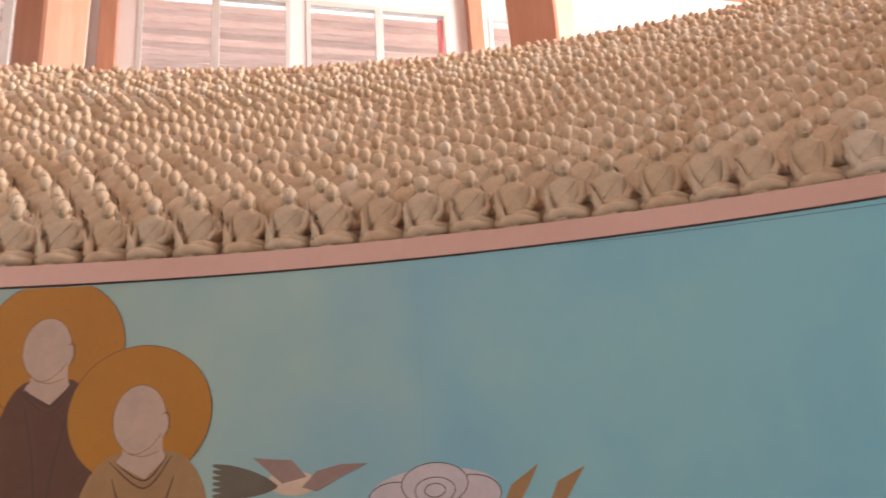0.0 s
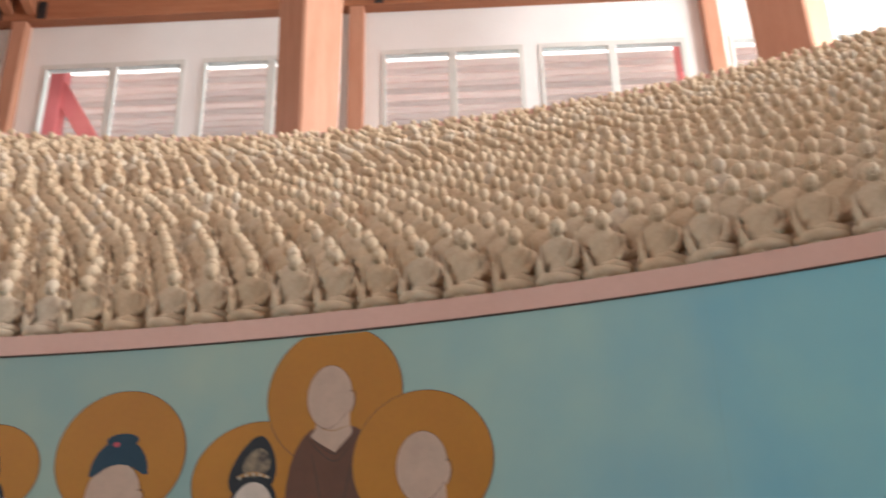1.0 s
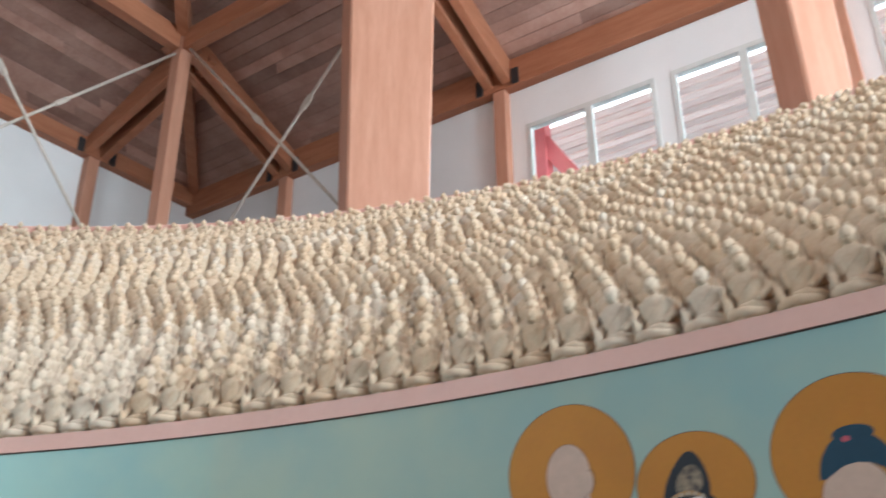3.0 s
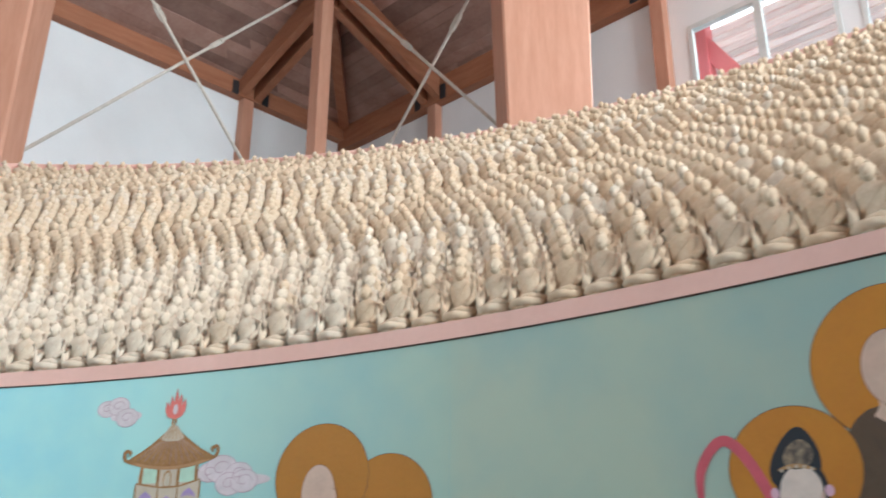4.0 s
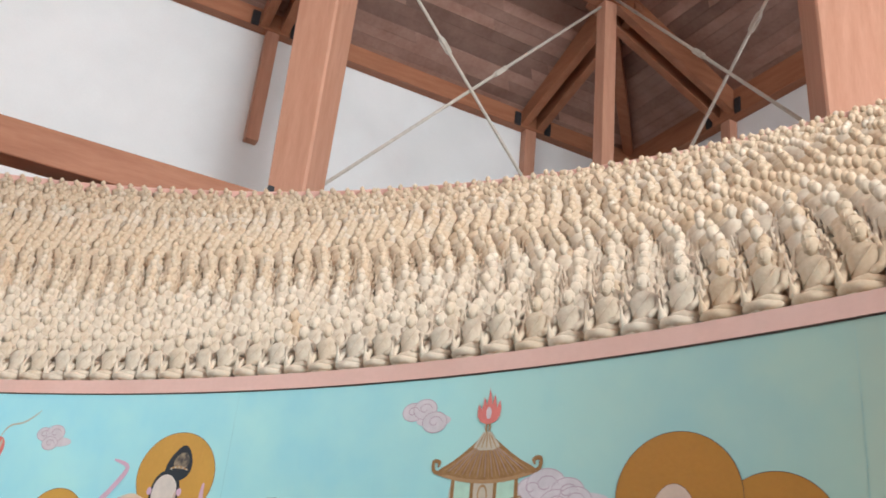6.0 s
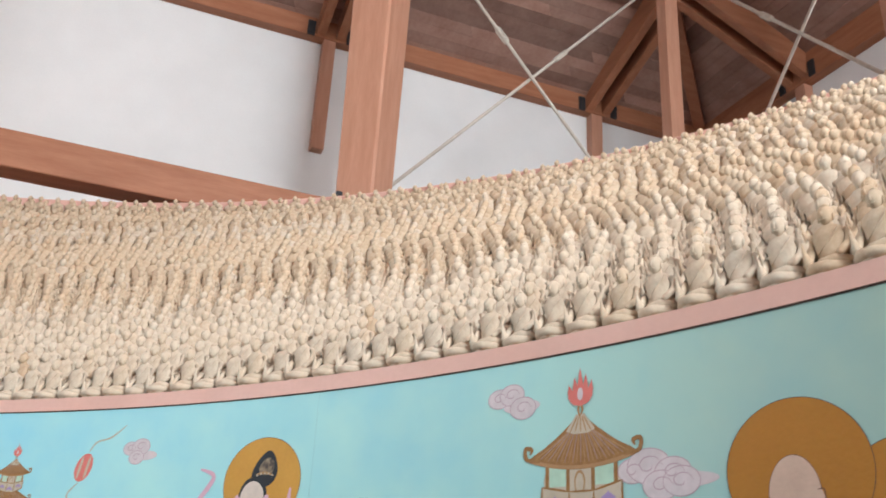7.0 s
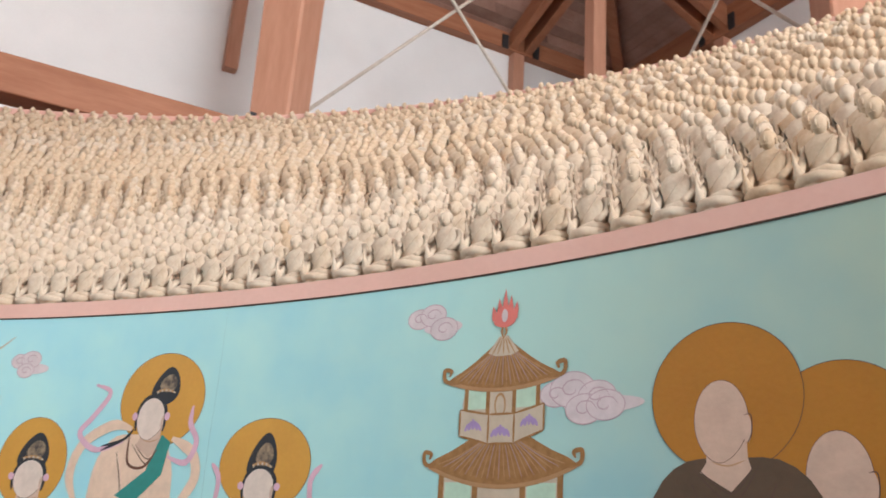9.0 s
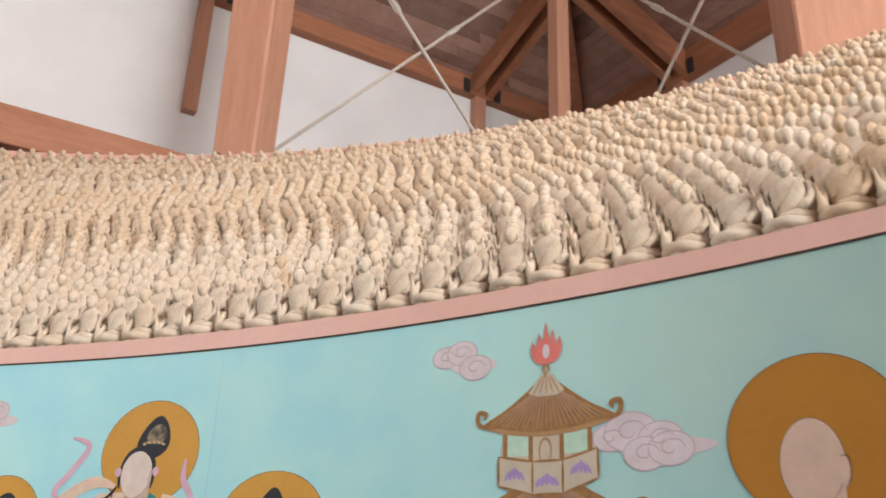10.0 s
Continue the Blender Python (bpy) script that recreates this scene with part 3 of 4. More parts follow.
P_OCHRE = paint_mat("paint_ochre", (0.41, 0.168, 0.012), 0.5, (0.36, 0.145, 0.010), 6)
P_ORANGE = paint_mat("paint_orange_ochre", (0.49, 0.195, 0.010), 0.5, (0.43, 0.165, 0.009), 6)
P_YELLOW = paint_mat("paint_yellow_ochre", (0.60, 0.31, 0.045), 0.5, (0.53, 0.265, 0.038), 6)
P_LINE = paint_mat("paint_dark_line", (0.10, 0.055, 0.04))
P_SKIN = paint_mat("paint_pale_flesh", (0.60, 0.42, 0.325))
P_PALE = paint_mat("paint_pale_white_flesh", (0.72, 0.60, 0.52))
P_BLACK = paint_mat("paint_black", (0.022, 0.024, 0.03))
P_NAVY = paint_mat("paint_navy", (0.015, 0.05, 0.085))
P_BROWN = paint_mat("paint_brown", (0.15, 0.065, 0.04))
P_UMBER = paint_mat("paint_umber", (0.105, 0.065, 0.038))
P_TAN = paint_mat("paint_tan", (0.42, 0.235, 0.105))
P_CROWN = paint_mat("paint_crown", (0.30, 0.22, 0.14), 0.5, (0.06, 0.045, 0.04), 45)
P_THATCH = paint_mat("paint_thatch", (0.34, 0.175, 0.060), 0.6, (0.25, 0.12, 0.038), 60)
P_CREAM = paint_mat("paint_cream", (0.55, 0.46, 0.35))
P_MINT = paint_mat("paint_mint", (0.48, 0.66, 0.52))
P_LILAC = paint_mat("paint_lilac", (0.38, 0.27, 0.52))
P_FLAME = paint_mat("paint_flame_red", (0.70, 0.19, 0.16))
P_CLOUD = paint_mat("paint_cloud_pink", (0.66, 0.57, 0.585))
P_CLOUD2 = paint_mat("paint_cloud_shade", (0.52, 0.38, 0.42))
P_RIBBON = paint_mat("paint_ribbon_pink", (0.68, 0.42, 0.52))
P_PEACH = paint_mat("paint_peach", (0.76, 0.56, 0.42))
P_TEAL = paint_mat("paint_teal", (0.035, 0.25, 0.22))
P_ROSE = paint_mat("paint_rose", (0.55, 0.10, 0.13))
P_PLUME = paint_mat("paint_plume", (0.17, 0.14, 0.10))
P_MAUVE = paint_mat("paint_mauve_brown", (0.36, 0.235, 0.20))


class Spot:
    """A place on the curved wall: u metres to the right and v up from an angle and a height."""

    def __init__(self, angle, z):
        self.a, self.z = angle, z

    def put(self, u, v, off):
        t = radians(self.a) - u / R_MURAL
        r = R_MURAL - 0.0003 - 0.13 * off
        return CX + r * math.cos(t), CY + r * math.sin(t), min(self.z + v, Z_LEDGE - 0.006)


def motif(name, spot, outline, off, mat, parent, label=""):
    """A painted shape: the outline is filled by rings that shrink to its middle, laid on the wall."""
    bm = bmesh.new()
    dense = []
    for p, q in zip(outline, outline[1:] + outline[:1]):
        k = max(1, math.ceil(math.hypot(q[0] - p[0], q[1] - p[1]) / 0.02))
        dense += [(p[0] + (q[0] - p[0]) * i / k, p[1] + (q[1] - p[1]) * i / k) for i in range(k)]
    outline = dense
    mu = sum(p[0] for p in outline) / len(outline)
    mv = sum(p[1] for p in outline) / len(outline)
    rows = [[bm.verts.new(spot.put(mu + (u - mu) * k, mv + (v - mv) * k, off)) for u, v in outline] for k in (1, 0.75, 0.5, 0.25)]
    mid = bm.verts.new(spot.put(mu, mv, off))
    n = len(outline)
    for r0, r1 in zip(rows, rows[1:]):
        for j in range(n):
            bm.faces.new((r0[j], r0[(j + 1) % n], r1[(j + 1) % n], r1[j]))
    for j in range(n):
        bm.faces.new((rows[-1][j], rows[-1][(j + 1) % n], mid))
    bmesh.ops.recalc_face_normals(bm, faces=bm.faces[:])
    return part(name, bm, mat, parent, label)


def oval(w, h, u=0.0, v=0.0, n=40, taper=0.0, lean=0.0):
    pts = []
    for i in range(n):
        a = 2 * math.pi * i / n
        y = math.sin(a) * h / 2
        x = math.cos(a) * w / 2 * (1 + taper * math.sin(a)) + lean * y
        pts.append((u + x, v + y))
    return pts


def stroke(name, spot, line, width, off, mat, parent):
    """A painted brush line that follows points (u, v)."""
    bm = bmesh.new()
    smooth = []
    for i in range(len(line) - 1):
        p0, p1, p2, p3 = line[max(i - 1, 0)], line[i], line[i + 1], line[min(i + 2, len(line) - 1)]
        for k in range(6):
            t = k / 6
            smooth.append(tuple(0.5 * (2 * p1[c] + (p2[c] - p0[c]) * t + (2 * p0[c] - 5 * p1[c] + 4 * p2[c] - p3[c]) * t * t
                                       + (3 * p1[c] - p0[c] - 3 * p2[c] + p3[c]) * t ** 3) for c in (0, 1)))
    smooth.append(line[-1])
    rows = []
    for i, p in enumerate(smooth):
        q, r = smooth[max(i - 1, 0)], smooth[min(i + 1, len(smooth) - 1)]
        d = Vector((r[0] - q[0], r[1] - q[1])).normalized()
        w = width / 2 * min(1, 0.35 + 3 * min(i, len(smooth) - 1 - i) / len(smooth))
        rows.append([bm.verts.new(spot.put(p[0] - d.y * w * s, p[1] + d.x * w * s, off)) for s in (-1, 1)])
    for a, b in zip(rows, rows[1:]):
        bm.faces.new((a[0], a[1], b[1], b[0]))
    return part(name, bm, mat, parent)


def skull(w, h, u, v, n=36):
    """Outline of a head turned a little to one side: round crown, narrower jaw and a chin off the middle."""
    pts = []
    for i in range(n):
        a = 2 * math.pi * i / n
        sy = math.sin(a)
        low = max(0.0, -sy)
        pts.append((u + math.cos(a) * w / 2 * (1 - 0.16 * low ** 2) - 0.05 * w * low ** 1.6, v + sy * h / 2))
    return pts


def figure(angle, z, w, h, order, head, hair=None, robe=None, crown=False):
    """A painted figure reduced to plain shapes: halo, head, hair, robe. Offsets of head and hair are u, v, w, h."""
    sp = Spot(angle, z)
    o = 0.003 + 0.0012 * order
    halo = motif("painted_halo", sp, oval(w, h, n=64), o + 0.0006, P_YELLOW if angle > 110 else P_OCHRE if angle > 100 else P_ORANGE, drum, "flat ochre painted halo with a plain figure")
    motif("painted_halo_line", sp, oval(w + 0.003, h + 0.003, n=64), o + 0.0002, P_UMBER, halo)
    u, v, hw, hh = head
    if robe:
        mat, rw, rh, ru, rv = robe
        top = v - hh * 0.52
        half = [(ru + rw * (0.18 + 0.36 * math.sin(q / 6 * math.pi / 2)), rv + rh * (0.5 - 0.42 * (1 - math.cos(q / 6 * math.pi / 2)))) for q in range(7)] + [(ru + rw * 0.58, rv - rh * 0.5)]
        motif("painted_robe", sp, half + [(-(x - ru) + ru, y) for x, y in half[::-1]], o + 0.0012, mat, halo)
        motif("painted_neck", sp, [(u - hw * 0.26, v), (u + hw * 0.44, v), (u + hw * 0.46, v - hh * 0.45), (u + hw * 0.52, top - 0.010), (u + hw * 0.14, top - 0.048), (u - hw * 0.42, top - 0.014), (u - hw * 0.30, v - hh * 0.5)], o + 0.0018, P_SKIN, halo)
        for q in (0.0, 0.010):
            stroke("painted_collar", sp, [(u - hw * 0.44 - q, top - 0.010), (u + hw * 0.14, top - 0.051 - q * 1.5), (u + hw * 0.55 + q, top - 0.004)], 0.003, o + 0.0026, P_LINE, halo)
        stroke("painted_neck_line", sp, [(u - hw * 0.2, top + 0.004), (u + hw * 0.1, top - 0.003), (u + hw * 0.4, top + 0.006)], 0.0022, o + 0.0026, P_TAN, halo)
        for k in (-1, 1):
            stroke("painted_fold", sp, [(ru + k * rw * 0.25, rv + rh * 0.36), (ru + k * rw * 0.12, rv + rh * 0.05), (ru + k * rw * 0.04, rv - rh * 0.3)], 0.004, o + 0.0024, P_LINE, halo)
    motif("painted_outline", sp, skull(hw + 0.0022, hh + 0.0022, u, v), o + 0.0022, P_LINE, halo)
    motif("painted_head", sp, skull(hw, hh, u, v), o + 0.003, P_PALE if crown else P_SKIN, halo)
    motif("painted_ear", sp, oval(hw * 0.17, hh * 0.34, u + hw * 0.47, v - hh * 0.10, 14), o + 0.0036, P_SKIN, halo)
    stroke("painted_ear_line", sp, [(u + hw * 0.43, v + hh * 0.06), (u + hw * 0.55, v + hh * 0.05), (u + hw * 0.55, v - hh * 0.16), (u + hw * 0.46, v - hh * 0.28)], 0.0022, o + 0.004, P_LINE, halo)
    if hair:
        mat, a, b, c, d = hair
        if crown:
            motif("painted_hair", sp, skull(hw * 1.14, hh * 1.02, u + hw * 0.02, v + hh * 0.10), o + 0.0020, mat, halo)
            motif("painted_topknot", sp, oval(c * 0.92, d * 1.2, a, b - d * 0.02, 26, -0.32, 0.16), o + 0.0025, mat, halo)
            for k in (-1, 1):
                motif("painted_rosette", sp, oval(hw * 0.2, hh * 0.2, u + k * hw * 0.60, v + hh * 0.06, 14), o + 0.0046, P_RIBBON, halo)
                stroke("painted_hair_side", sp, [(u + k * hw * 0.46, v + hh * 0.32), (u + k * hw * 0.54, v), (u + k * hw * 0.5, v - hh * 0.3)], hw * 0.09, o + 0.0040, mat, halo)
        else:
            dome = [(a + c / 2 * math.cos(i * math.pi / 18), b - d * 0.35 + d * math.sin(i * math.pi / 18)) for i in range(19)]
            dome += [(a + c * x, b - d * (0.35 - 0.5 * (1 - (x / 0.42) ** 2) * 0.6)) for x in (-0.42, -0.28, -0.14, 0, 0.14, 0.28, 0.42)]
            motif("painted_hair", sp, dome, o + 0.0042, mat, halo)
            motif("painted_topknot", sp, oval(c * 0.55, d * 0.4, a + c * 0.02, b + d * 0.6, 18), o + 0.0048, mat, halo)
            motif("painted_hair_jewel", sp, oval(c * 0.12, d * 0.14, a - c * 0.08, b + d * 0.5, 12), o + 0.0054, P_ROSE, halo)
        if crown:
            motif("painted_crown", sp, oval(c * 0.56, d * 0.56, a + c * 0.06, b + d * 0.06, 20, -0.2, 0.16), o + 0.0054, P_CROWN, halo)
            stroke("painted_crown_band", sp, [(a - c * 0.34, b - d * 0.20), (a, b - d * 0.14), (a + c * 0.34, b - d * 0.24)], d * 0.07, o + 0.0057, P_TAN, halo)
            for k in range(-2, 3):
                motif("painted_jewel", sp, oval(c * 0.06, d * 0.07, a + k * c * 0.14, b - d * (0.16 + 0.015 * k * k), 10), o + 0.006, P_CREAM, halo)
    return halo


# angle, height, halo size, order, head, hair, robe
figure(90.66, 1.995, 0.296, 0.292, 0, (-0.004, -0.010, 0.104, 0.140), None, (P_UMBER, 0.25, 0.36, 0.01, -0.258))
figure(87.55, 1.942, 0.241, 0.201, 2, (0.0, -0.075, 0.085, 0.10), (P_BLACK, -0.015, 0.0, 0.100, 0.110), (P_TEAL, 0.22, 0.35, 0, -0.33), True)
figure(84.04, 1.962, 0.298, 0.279, 1, (-0.008, -0.085, 0.124, 0.14), (P_NAVY, 0.0, -0.016, 0.134, 0.078), (P_BROWN, 0.28, 0.4, 0, -0.37))
figure(80.36, 1.895, 0.299, 0.240, 2, (-0.012, -0.06, 0.09, 0.11), (P_BLACK, -0.012, 0.028, 0.108, 0.108), (P_TEAL, 0.24, 0.35, 0, -0.33), True)
figure(78.49, 2.062, 0.301, 0.300, 3, (-0.010, -0.004, 0.100, 0.134), None, (P_BROWN, 0.19, 0.36, 0.0, -0.248))
figure(76.29, 1.912, 0.295, 0.284, 5, (0.0, -0.012, 0.108, 0.140), None, (P_TAN, 0.25, 0.36, 0.012, -0.258))
figure(93.05, 1.818, 0.253, 0.237, 3, (0.01, -0.05, 0.085, 0.11), (P_BLACK, 0.006, 0.02, 0.103, 0.100), (P_TEAL, 0.22, 0.3, 0, -0.28), True)
figure(106.89, 1.878, 0.294, 0.274, 4, (-0.008, -0.044, 0.105, 0.148), None, (P_UMBER, 0.32, 0.32, 0.01, -0.27))
figure(104.5, 1.800, 0.262, 0.247, 2, (-0.01, -0.07, 0.110, 0.155), None, (P_UMBER, 0.30, 0.30, 0.0, -0.295))
figure(125.6, 1.938, 0.309, 0.266, 1, (-0.032, -0.056, 0.100, 0.118), (P_BLACK, 0.010, 0.040, 0.108, 0.092), (P_PEACH, 0.28, 0.34, -0.07, -0.27), True)
figure(130.85, 1.753, 0.260, 0.263, 1, (0.0, -0.05, 0.112, 0.11), (P_BLACK, 0.004, 0.03, 0.122, 0.098), (P_PEACH, 0.26, 0.3, 0, -0.28), True)
figure(121.01, 1.762, 0.306, 0.235, 1, (-0.01, -0.062, 0.102, 0.10), (P_BLACK, -0.006, 0.018, 0.102, 0.108), (P_PEACH, 0.26, 0.3, 0, -0.28), True)

# scarves and sash of the figure with the teal sash
sp = Spot(125.6, 1.938)
stroke("painted_scarf", sp, [(-0.095, -0.085), (-0.17, -0.075), (-0.27, -0.13), (-0.30, -0.22), (-0.26, -0.30)], 0.032, 0.0125, P_PEACH, drum)
stroke("painted_scarf", sp, [(0.06, -0.11), (0.14, -0.15), (0.16, -0.22), (0.10, -0.30)], 0.032, 0.0125, P_PEACH, drum)
stroke("painted_ribbon", sp, [(-0.26, 0.045), (-0.20, 0.02), (-0.25, -0.05), (-0.29, -0.10), (-0.22, -0.145), (-0.12, -0.12)], 0.018, 0.0135, P_RIBBON, drum)
stroke("painted_ribbon", sp, [(0.12, -0.02), (0.12, -0.07), (0.15, -0.12), (0.12, -0.175), (0.05, -0.16)], 0.018, 0.0135, P_RIBBON, drum)
motif("painted_sash", sp, [(0.02, -0.10), (0.055, -0.12), (0.04, -0.21), (-0.05, -0.29), (-0.12, -0.27), (-0.02, -0.2)], 0.013, P_TEAL, drum)
stroke("painted_necklace", sp, [(-0.10, -0.10), (-0.09, -0.18), (-0.03, -0.19), (0.01, -0.14)], 0.008, 0.0132, P_BROWN, drum)
for k in range(2):
    stroke("painted_hair_lock", sp, [(-0.088, -0.085), (-0.12, -0.115), (-0.20, -0.135 - 0.012 * k)], 0.008, 0.0138, P_BLACK, drum)
sp = Spot(94.64, 1.843)
stroke("painted_ribbon", sp, [(-0.05, -0.12), (-0.05, -0.02), (0.0, 0.04), (0.05, 0.0), (0.10, -0.10), (0.13, -0.16)], 0.022, 0.011, P_ROSE, drum)
sp = Spot(121.01, 1.762)
for u in (-0.15, 0.16):
    stroke("painted_ribbon", sp, [(u * 1.2, 0.0), (u, -0.04), (u * 1.05, -0.12)], 0.016, 0.011, P_RIBBON, drum)


P_JOINT = paint_mat("paint_joint_shade", (0.28, 0.47, 0.49))
for angle in (69.55, 102.42, 123.35):
    stroke("panel_joint", Spot(angle, 1.2), [(0, 0), (0.002, 0.3), (-0.001, 0.6), (0.001, 0.8), (0, 0.99)], 0.0010, 0.002, P_JOINT, drum)
stroke("hairline_crack", Spot(66.0, Z_LEDGE), [(0.0, -0.007), (0.25, -0.010), (0.5, -0.013), (0.8, -0.018), (1.1, -0.02)], 0.0012, 0.002, P_LINE, drum)


# the large painted pagoda
def swept_roof(w, h, dip, n=16):
    """An upswept roof: low eave curve below, steep flanks to the ridge above."""
    pts = [(w / 2 * (2 * i / n - 1), -h / 2 - dip + dip * 1.6 * (2 * i / n - 1) ** 2) for i in range(n + 1)]
    pts += [(w / 2 * (1 - k), -h / 2 + dip * 0.9 + h * 0.95 * k ** 1.35) for k in (0.1, 0.3, 0.5, 0.7, 0.85)]
    pts += [(-u, v) for u, v in pts[:n:-1]]
    return pts


def pagoda(angle, z, s, flame=True):
    sp = Spot(angle, z)
    glow = motif("painted_pagoda", sp, [(u * 1.04, v) for u, v in oval(0.20 * s, 0.14 * s, 0, -0.085 * s)], 0.003, P_CREAM, drum, "brown and cream painted pagoda with upswept roofs")
    def add(name, outline, off, mat):
        return motif(name, sp, [(u * s, v * s) for u, v in outline], off, mat, glow)
    def line(name, pts, width, off, mat):
        return stroke(name, sp, [(u * s, v * s) for u, v in pts], width * s, off, mat, glow)
    def quad(u0, u1, v0, v1):
        return [(u0, v0), (u1, v0), (u1, v1), (u0, v1)]
    add("painted_storey", quad(-0.096, 0.094, -0.105, -0.035), 0.004, P_CREAM)
    for u0, u1 in ((-0.088, -0.040), (0.036, 0.086)):
        add("painted_screen", quad(u0, u1, -0.096, -0.04), 0.005, P_MINT)
    add("painted_door", oval(0.030, 0.052, -0.004, -0.088, 18), 0.005, P_TAN)
    add("painted_door", oval(0.022, 0.044, -0.004, -0.090, 18), 0.006, P_CREAM)
    for u in (-0.094, -0.036, 0.032, 0.092):
        add("painted_column", quad(u - 0.005, u + 0.005, -0.108, -0.03), 0.0065, P_THATCH)
    rail = [(-0.108, -0.095), (-0.032, -0.108), (0.034, -0.108), (0.108, -0.090)]
    foot = [(-0.108, -0.152), (-0.032, -0.170), (0.034, -0.170), (0.108, -0.145)]
    add("painted_balcony", rail + foot[::-1], 0.0125, P_CREAM)
    for u, v, w in ((-0.072, -0.128, 0.045), (0.0, -0.142, 0.052), (0.072, -0.122, 0.045)):
        for k in range(-2, 3):
            add("painted_lotus_petal", oval(w * 0.20, 0.024 - 0.003 * abs(k), u + k * w * 0.18, v - abs(k) * 0.003, 10, 0, -0.25 * k), 0.0135 + 0.0002 * abs(k), P_LILAC)
    for a, b in [*zip(rail, foot), *zip(rail, rail[1:]), *zip(foot, foot[1:])]:
        line("painted_line", [a, b], 0.005, 0.0145, P_THATCH)
    for w, h, dip, v in ((0.29, 0.095, 0.014, 0.010), (0.375, 0.10, 0.026, -0.178)):
        roof = [(u, v + q) for u, q in swept_roof(w, h, dip)]
        add("painted_eave", [(u, q - 0.009) for u, q in roof], 0.0092, P_TAN)
        add("painted_roof", roof, 0.0100, P_THATCH)
        for k in range(-11, 12):
            u = k / 11.9 * w / 2
            line("painted_thatch_line", [(u * 0.22, v + h * 0.30 - abs(k) * 0.001), (u * 0.60, v - h * 0.15), (u * 0.93, v - h / 2 - dip * 0.6 + dip * 1.4 * (k / 11.9) ** 2)], 0.0024, 0.0108, P_TAN if k % 2 else P_MAUVE)
        for sgn in (-1, 1):
            c = (sgn * w / 2, v - h / 2 + dip * 0.7)
            line("painted_roof_curl", [(c[0] - sgn * 0.03, c[1] - 0.01), (c[0] + sgn * 0.008, c[1] - 0.002), (c[0] + sgn * 0.012, c[1] + 0.022), (c[0] - sgn * 0.006, c[1] + 0.02), (c[0] - sgn * 0.002, c[1] + 0.008)], 0.010, 0.0116, P_THATCH)
    add("painted_ridge_fan", [(-0.012, 0.062), (0.012, 0.062), (0.040, 0.026), (0.02, 0.018), (-0.02, 0.018), (-0.040, 0.026)], 0.0112, P_CREAM)
    for k in range(-2, 3):
        line("painted_fan_line", [(k * 0.004, 0.058), (k * 0.015, 0.022)], 0.003, 0.012, P_TAN)
    add("painted_storey", quad(-0.155, 0.155, -0.42, -0.225), 0.004, P_CREAM)
    for u in (-0.15, -0.06, 0.06, 0.15):
        add("painted_column", quad(u - 0.007, u + 0.007, -0.42, -0.22), 0.0055, P_THATCH)
    for u0, u1 in ((-0.14, -0.07), (0.07, 0.14)):
        add("painted_screen", quad(u0, u1, -0.42, -0.25), 0.005, P_MINT)
    line("painted_finial", [(0, 0.055), (-0.006, 0.072), (0.0, 0.088), (0.006, 0.072), (0.0, 0.06)], 0.006, 0.012, P_TAN)
    if flame:
        for k, hh in ((-2, 0.034), (-1, 0.052), (0, 0.072), (1, 0.056), (2, 0.04)):
            add("painted_flame", [(k * 0.011 - 0.011, 0.098), (k * 0.011 + 0.011, 0.098), (k * 0.014 + 0.008, 0.098 + hh * 0.5), (k * 0.016, 0.098 + hh), (k * 0.014 - 0.007, 0.098 + hh * 0.45)], 0.0124 + 0.0003 * abs(k), P_FLAME)
        add("painted_flame", oval(0.060, 0.034, 0, 0.098, 20), 0.0133, P_FLAME)
        add("painted_flame_heart", oval(0.016, 0.03, 0, 0.108, 14), 0.014, P_CLOUD)


pagoda(112.82, 1.982, 1.03)
pagoda(138.24, 2.0, 0.5)


def cloud(angle, z, lobes, tail):
    """A painted cloud of round lobes (u, v, size) with curled lines, and a tail to one side."""
    sp = Spot(angle, z)
    body = motif("painted_cloud", sp, oval(abs(tail) * 0.95, 0.034, tail * 0.22, -0.014, 24), 0.0034, P_CLOUD, drum, "pale pink painted cloud with curled outlines")
    for k, (u, v, d) in enumerate(lobes):
        motif("painted_lobe_edge", sp, oval(d * 1.25 + 0.005, d * 0.85 + 0.005, u, v, 26), 0.004 + 0.0007 * k, P_CLOUD2, body)
        motif("painted_lobe", sp, oval(d * 1.25, d * 0.85, u, v, 26), 0.0043 + 0.0007 * k, P_CLOUD, body)
        curl = [(u + d * 0.42 * (1 - i / 9) * math.cos(i * 0.9), v + d * 0.29 * (1 - i / 9) * math.sin(i * 0.9)) for i in range(8)]
        stroke("painted_curl", sp, curl, 0.003, 0.0048 + 0.0007 * k + 0.001, P_CLOUD2, body)


cloud(115.17, 2.097, [(-0.045, 0.012, 0.055), (-0.005, 0.018, 0.06), (0.03, -0.018, 0.062)], 0.12)
cloud(110.4, 1.894, [(-0.07, 0.012, 0.06), (-0.03, 0.02, 0.085), (0.03, 0.004, 0.07), (0.0, -0.022, 0.07), (0.05, -0.016, 0.07)], 0.2)
cloud(132.0, 2.049, [(-0.03, 0.01, 0.05), (0.015, 0.015, 0.06), (0.0, -0.02, 0.05)], 0.13)

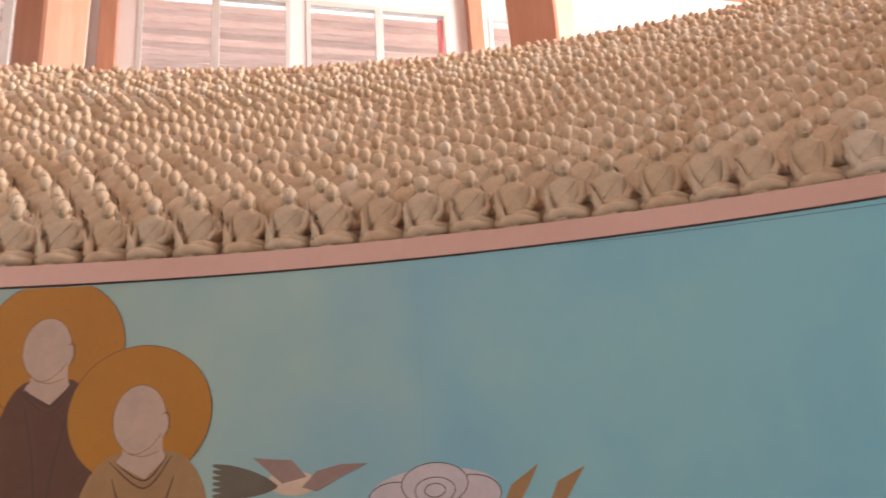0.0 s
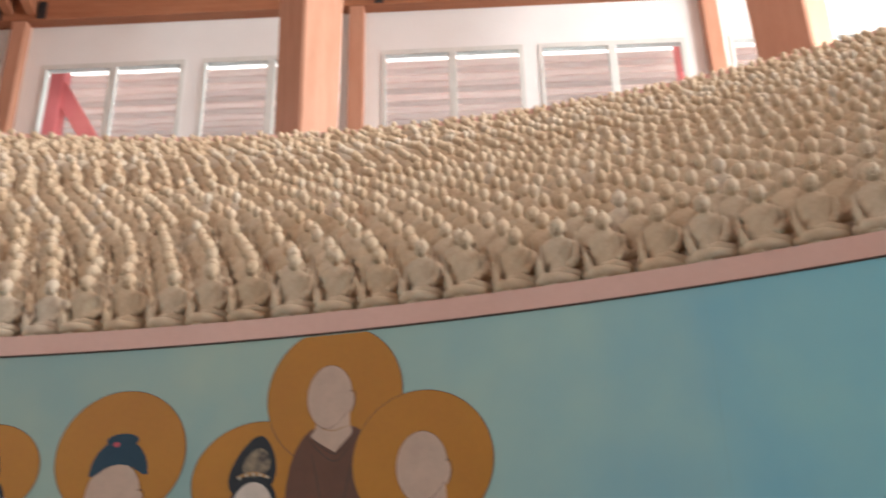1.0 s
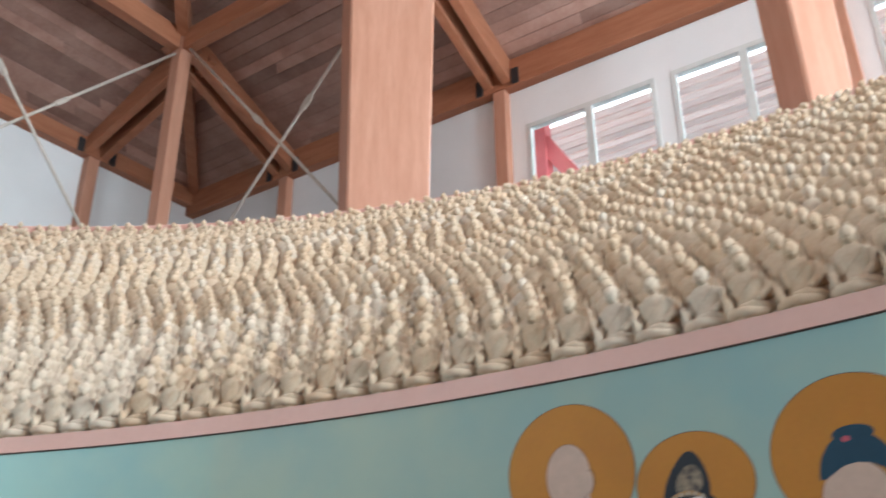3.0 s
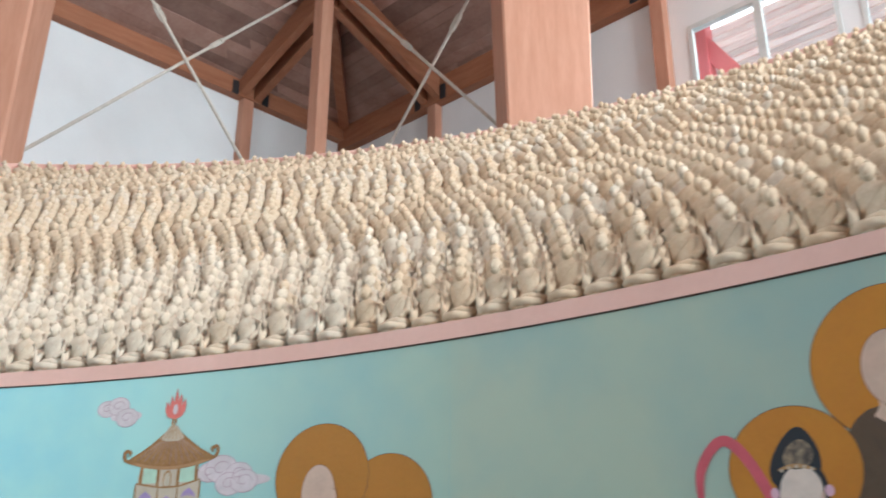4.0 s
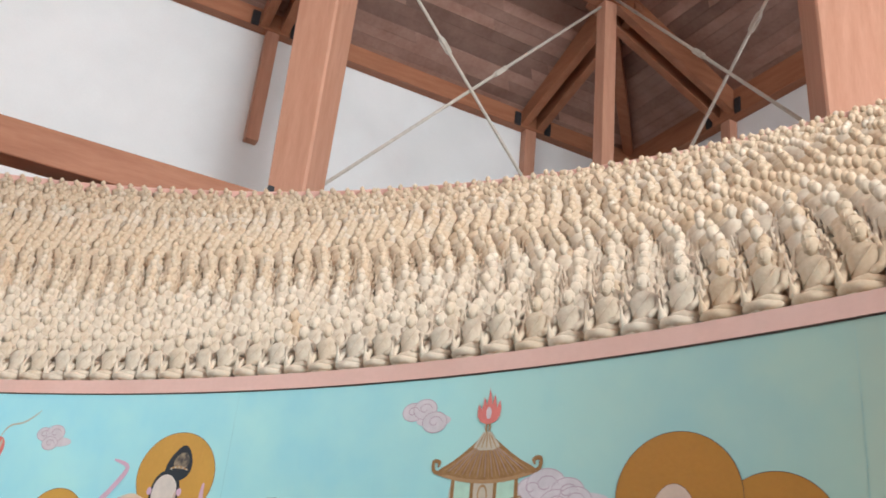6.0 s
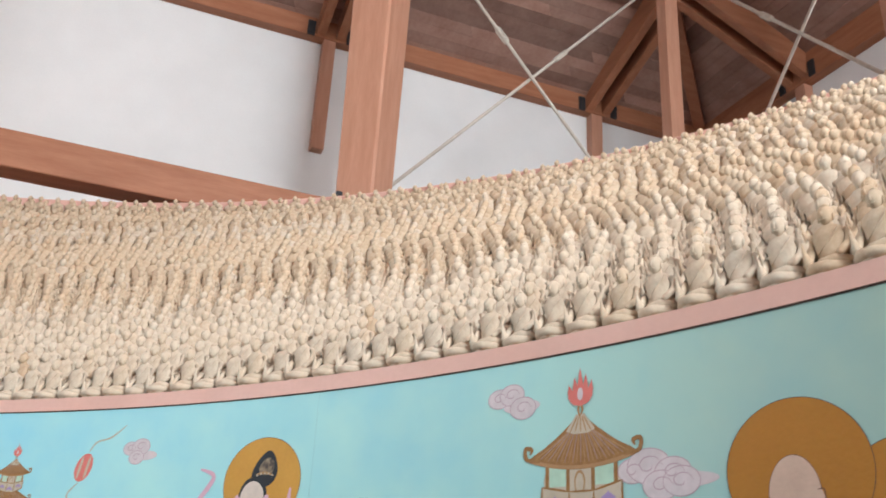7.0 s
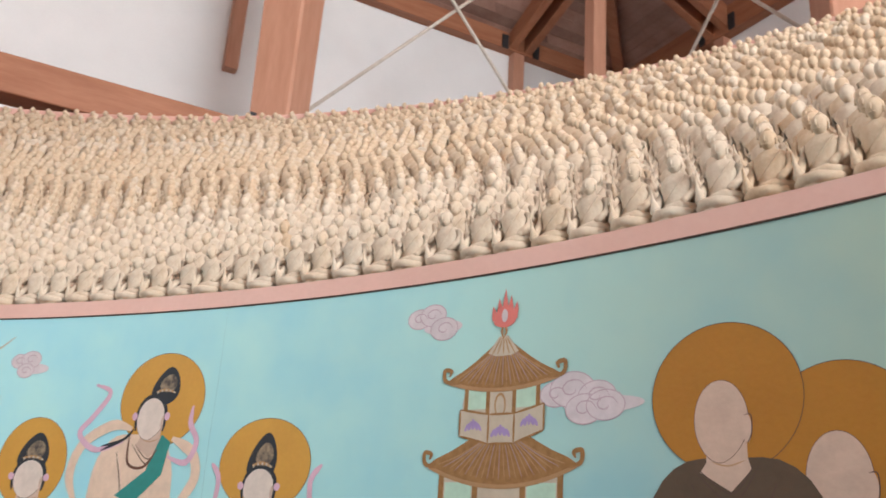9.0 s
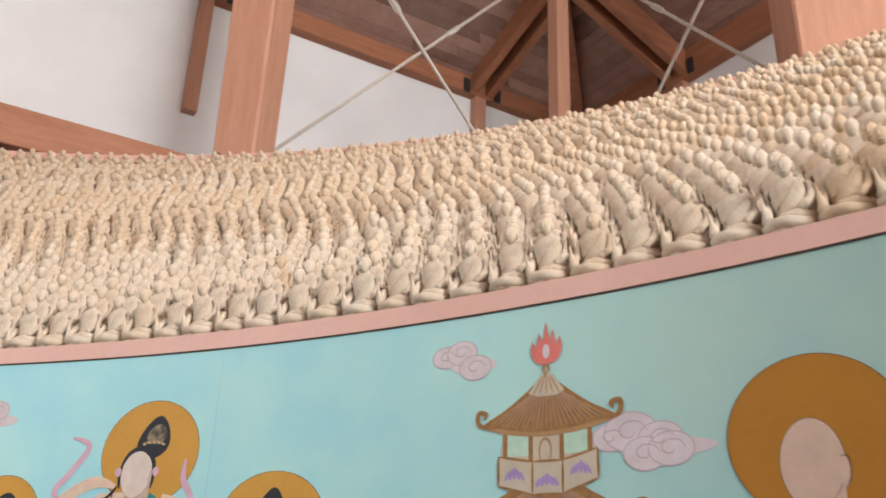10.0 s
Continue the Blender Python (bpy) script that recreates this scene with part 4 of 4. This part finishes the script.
# striped lantern with streamers
sp = Spot(134.63, 1.999)
lantern = motif("painted_lantern", sp, oval(0.075, 0.095, 0, 0, 26, 0, 0.2), 0.0035, P_FLAME, drum, "red and white striped painted lantern")
for k in (-1, 1):
    motif("painted_stripe", sp, oval(0.012, 0.08, k * 0.016, 0, 16, 0, 0.2), 0.0045, P_CREAM, lantern)
stroke("painted_streamer", sp, [(0.012, 0.05), (0.04, 0.085), (0.10, 0.10), (0.16, 0.14)], 0.006, 0.0045, P_CREAM, lantern)
stroke("painted_streamer", sp, [(-0.01, -0.05), (-0.05, -0.09), (-0.04, -0.14), (-0.10, -0.18)], 0.006, 0.0045, P_CREAM, lantern)

# bird, rose and leaves low on the wall
sp = Spot(72.67, 1.762)
bird = motif("painted_bird", sp, oval(0.10, 0.05, 0.0, -0.01, 20, 0, -0.3), 0.004, P_PEACH, drum, "painted bird with spread wings and plumed tail")
for k in range(6):
    stroke("painted_plume", sp, [(-0.03, -0.015), (-0.09, -0.005 + 0.008 * k - 0.02), (-0.16, 0.02 + 0.012 * k - 0.045)], 0.014, 0.005 + 0.0003 * k, P_PLUME, bird)
motif("painted_wing", sp, [(-0.02, -0.01), (-0.08, 0.045), (-0.05, 0.04), (0.0, 0.035), (0.03, 0.0)], 0.007, P_MAUVE, bird)
motif("painted_wing", sp, [(0.02, -0.02), (0.05, 0.01), (0.10, 0.02), (0.155, 0.018), (0.10, -0.005), (0.05, -0.03)], 0.007, P_MAUVE, bird)
sp = Spot(69.37, 1.718)
rose = motif("painted_rose", sp, oval(0.25, 0.085, 0, 0, 30), 0.004, P_CLOUD, drum, "large pale painted flower with curled petals")
for k, (u, v, d) in enumerate(((-0.08, -0.012, 0.08), (0.07, -0.012, 0.09), (0.0, 0.012, 0.10), (0.0, 0.0, 0.06), (0.0, 0.0, 0.03))):
    motif("painted_petal_edge", sp, oval(d * 1.3 + 0.004, d * 0.8 + 0.004, u, v, 24), 0.005 + 0.0008 * k, P_LINE, rose)
    motif("painted_petal", sp, oval(d * 1.3, d * 0.8, u, v, 24), 0.0054 + 0.0008 * k, P_CLOUD, rose)
for u0, s in ((0.13, 1.0), (0.22, 0.7)):
    motif("painted_leaf", sp, [(u0, -0.04), (u0 + 0.02, 0.0), (u0 + 0.075, 0.035 * s), (u0 + 0.05, -0.01), (u0 + 0.03, -0.04)], 0.005, P_TAN, drum)
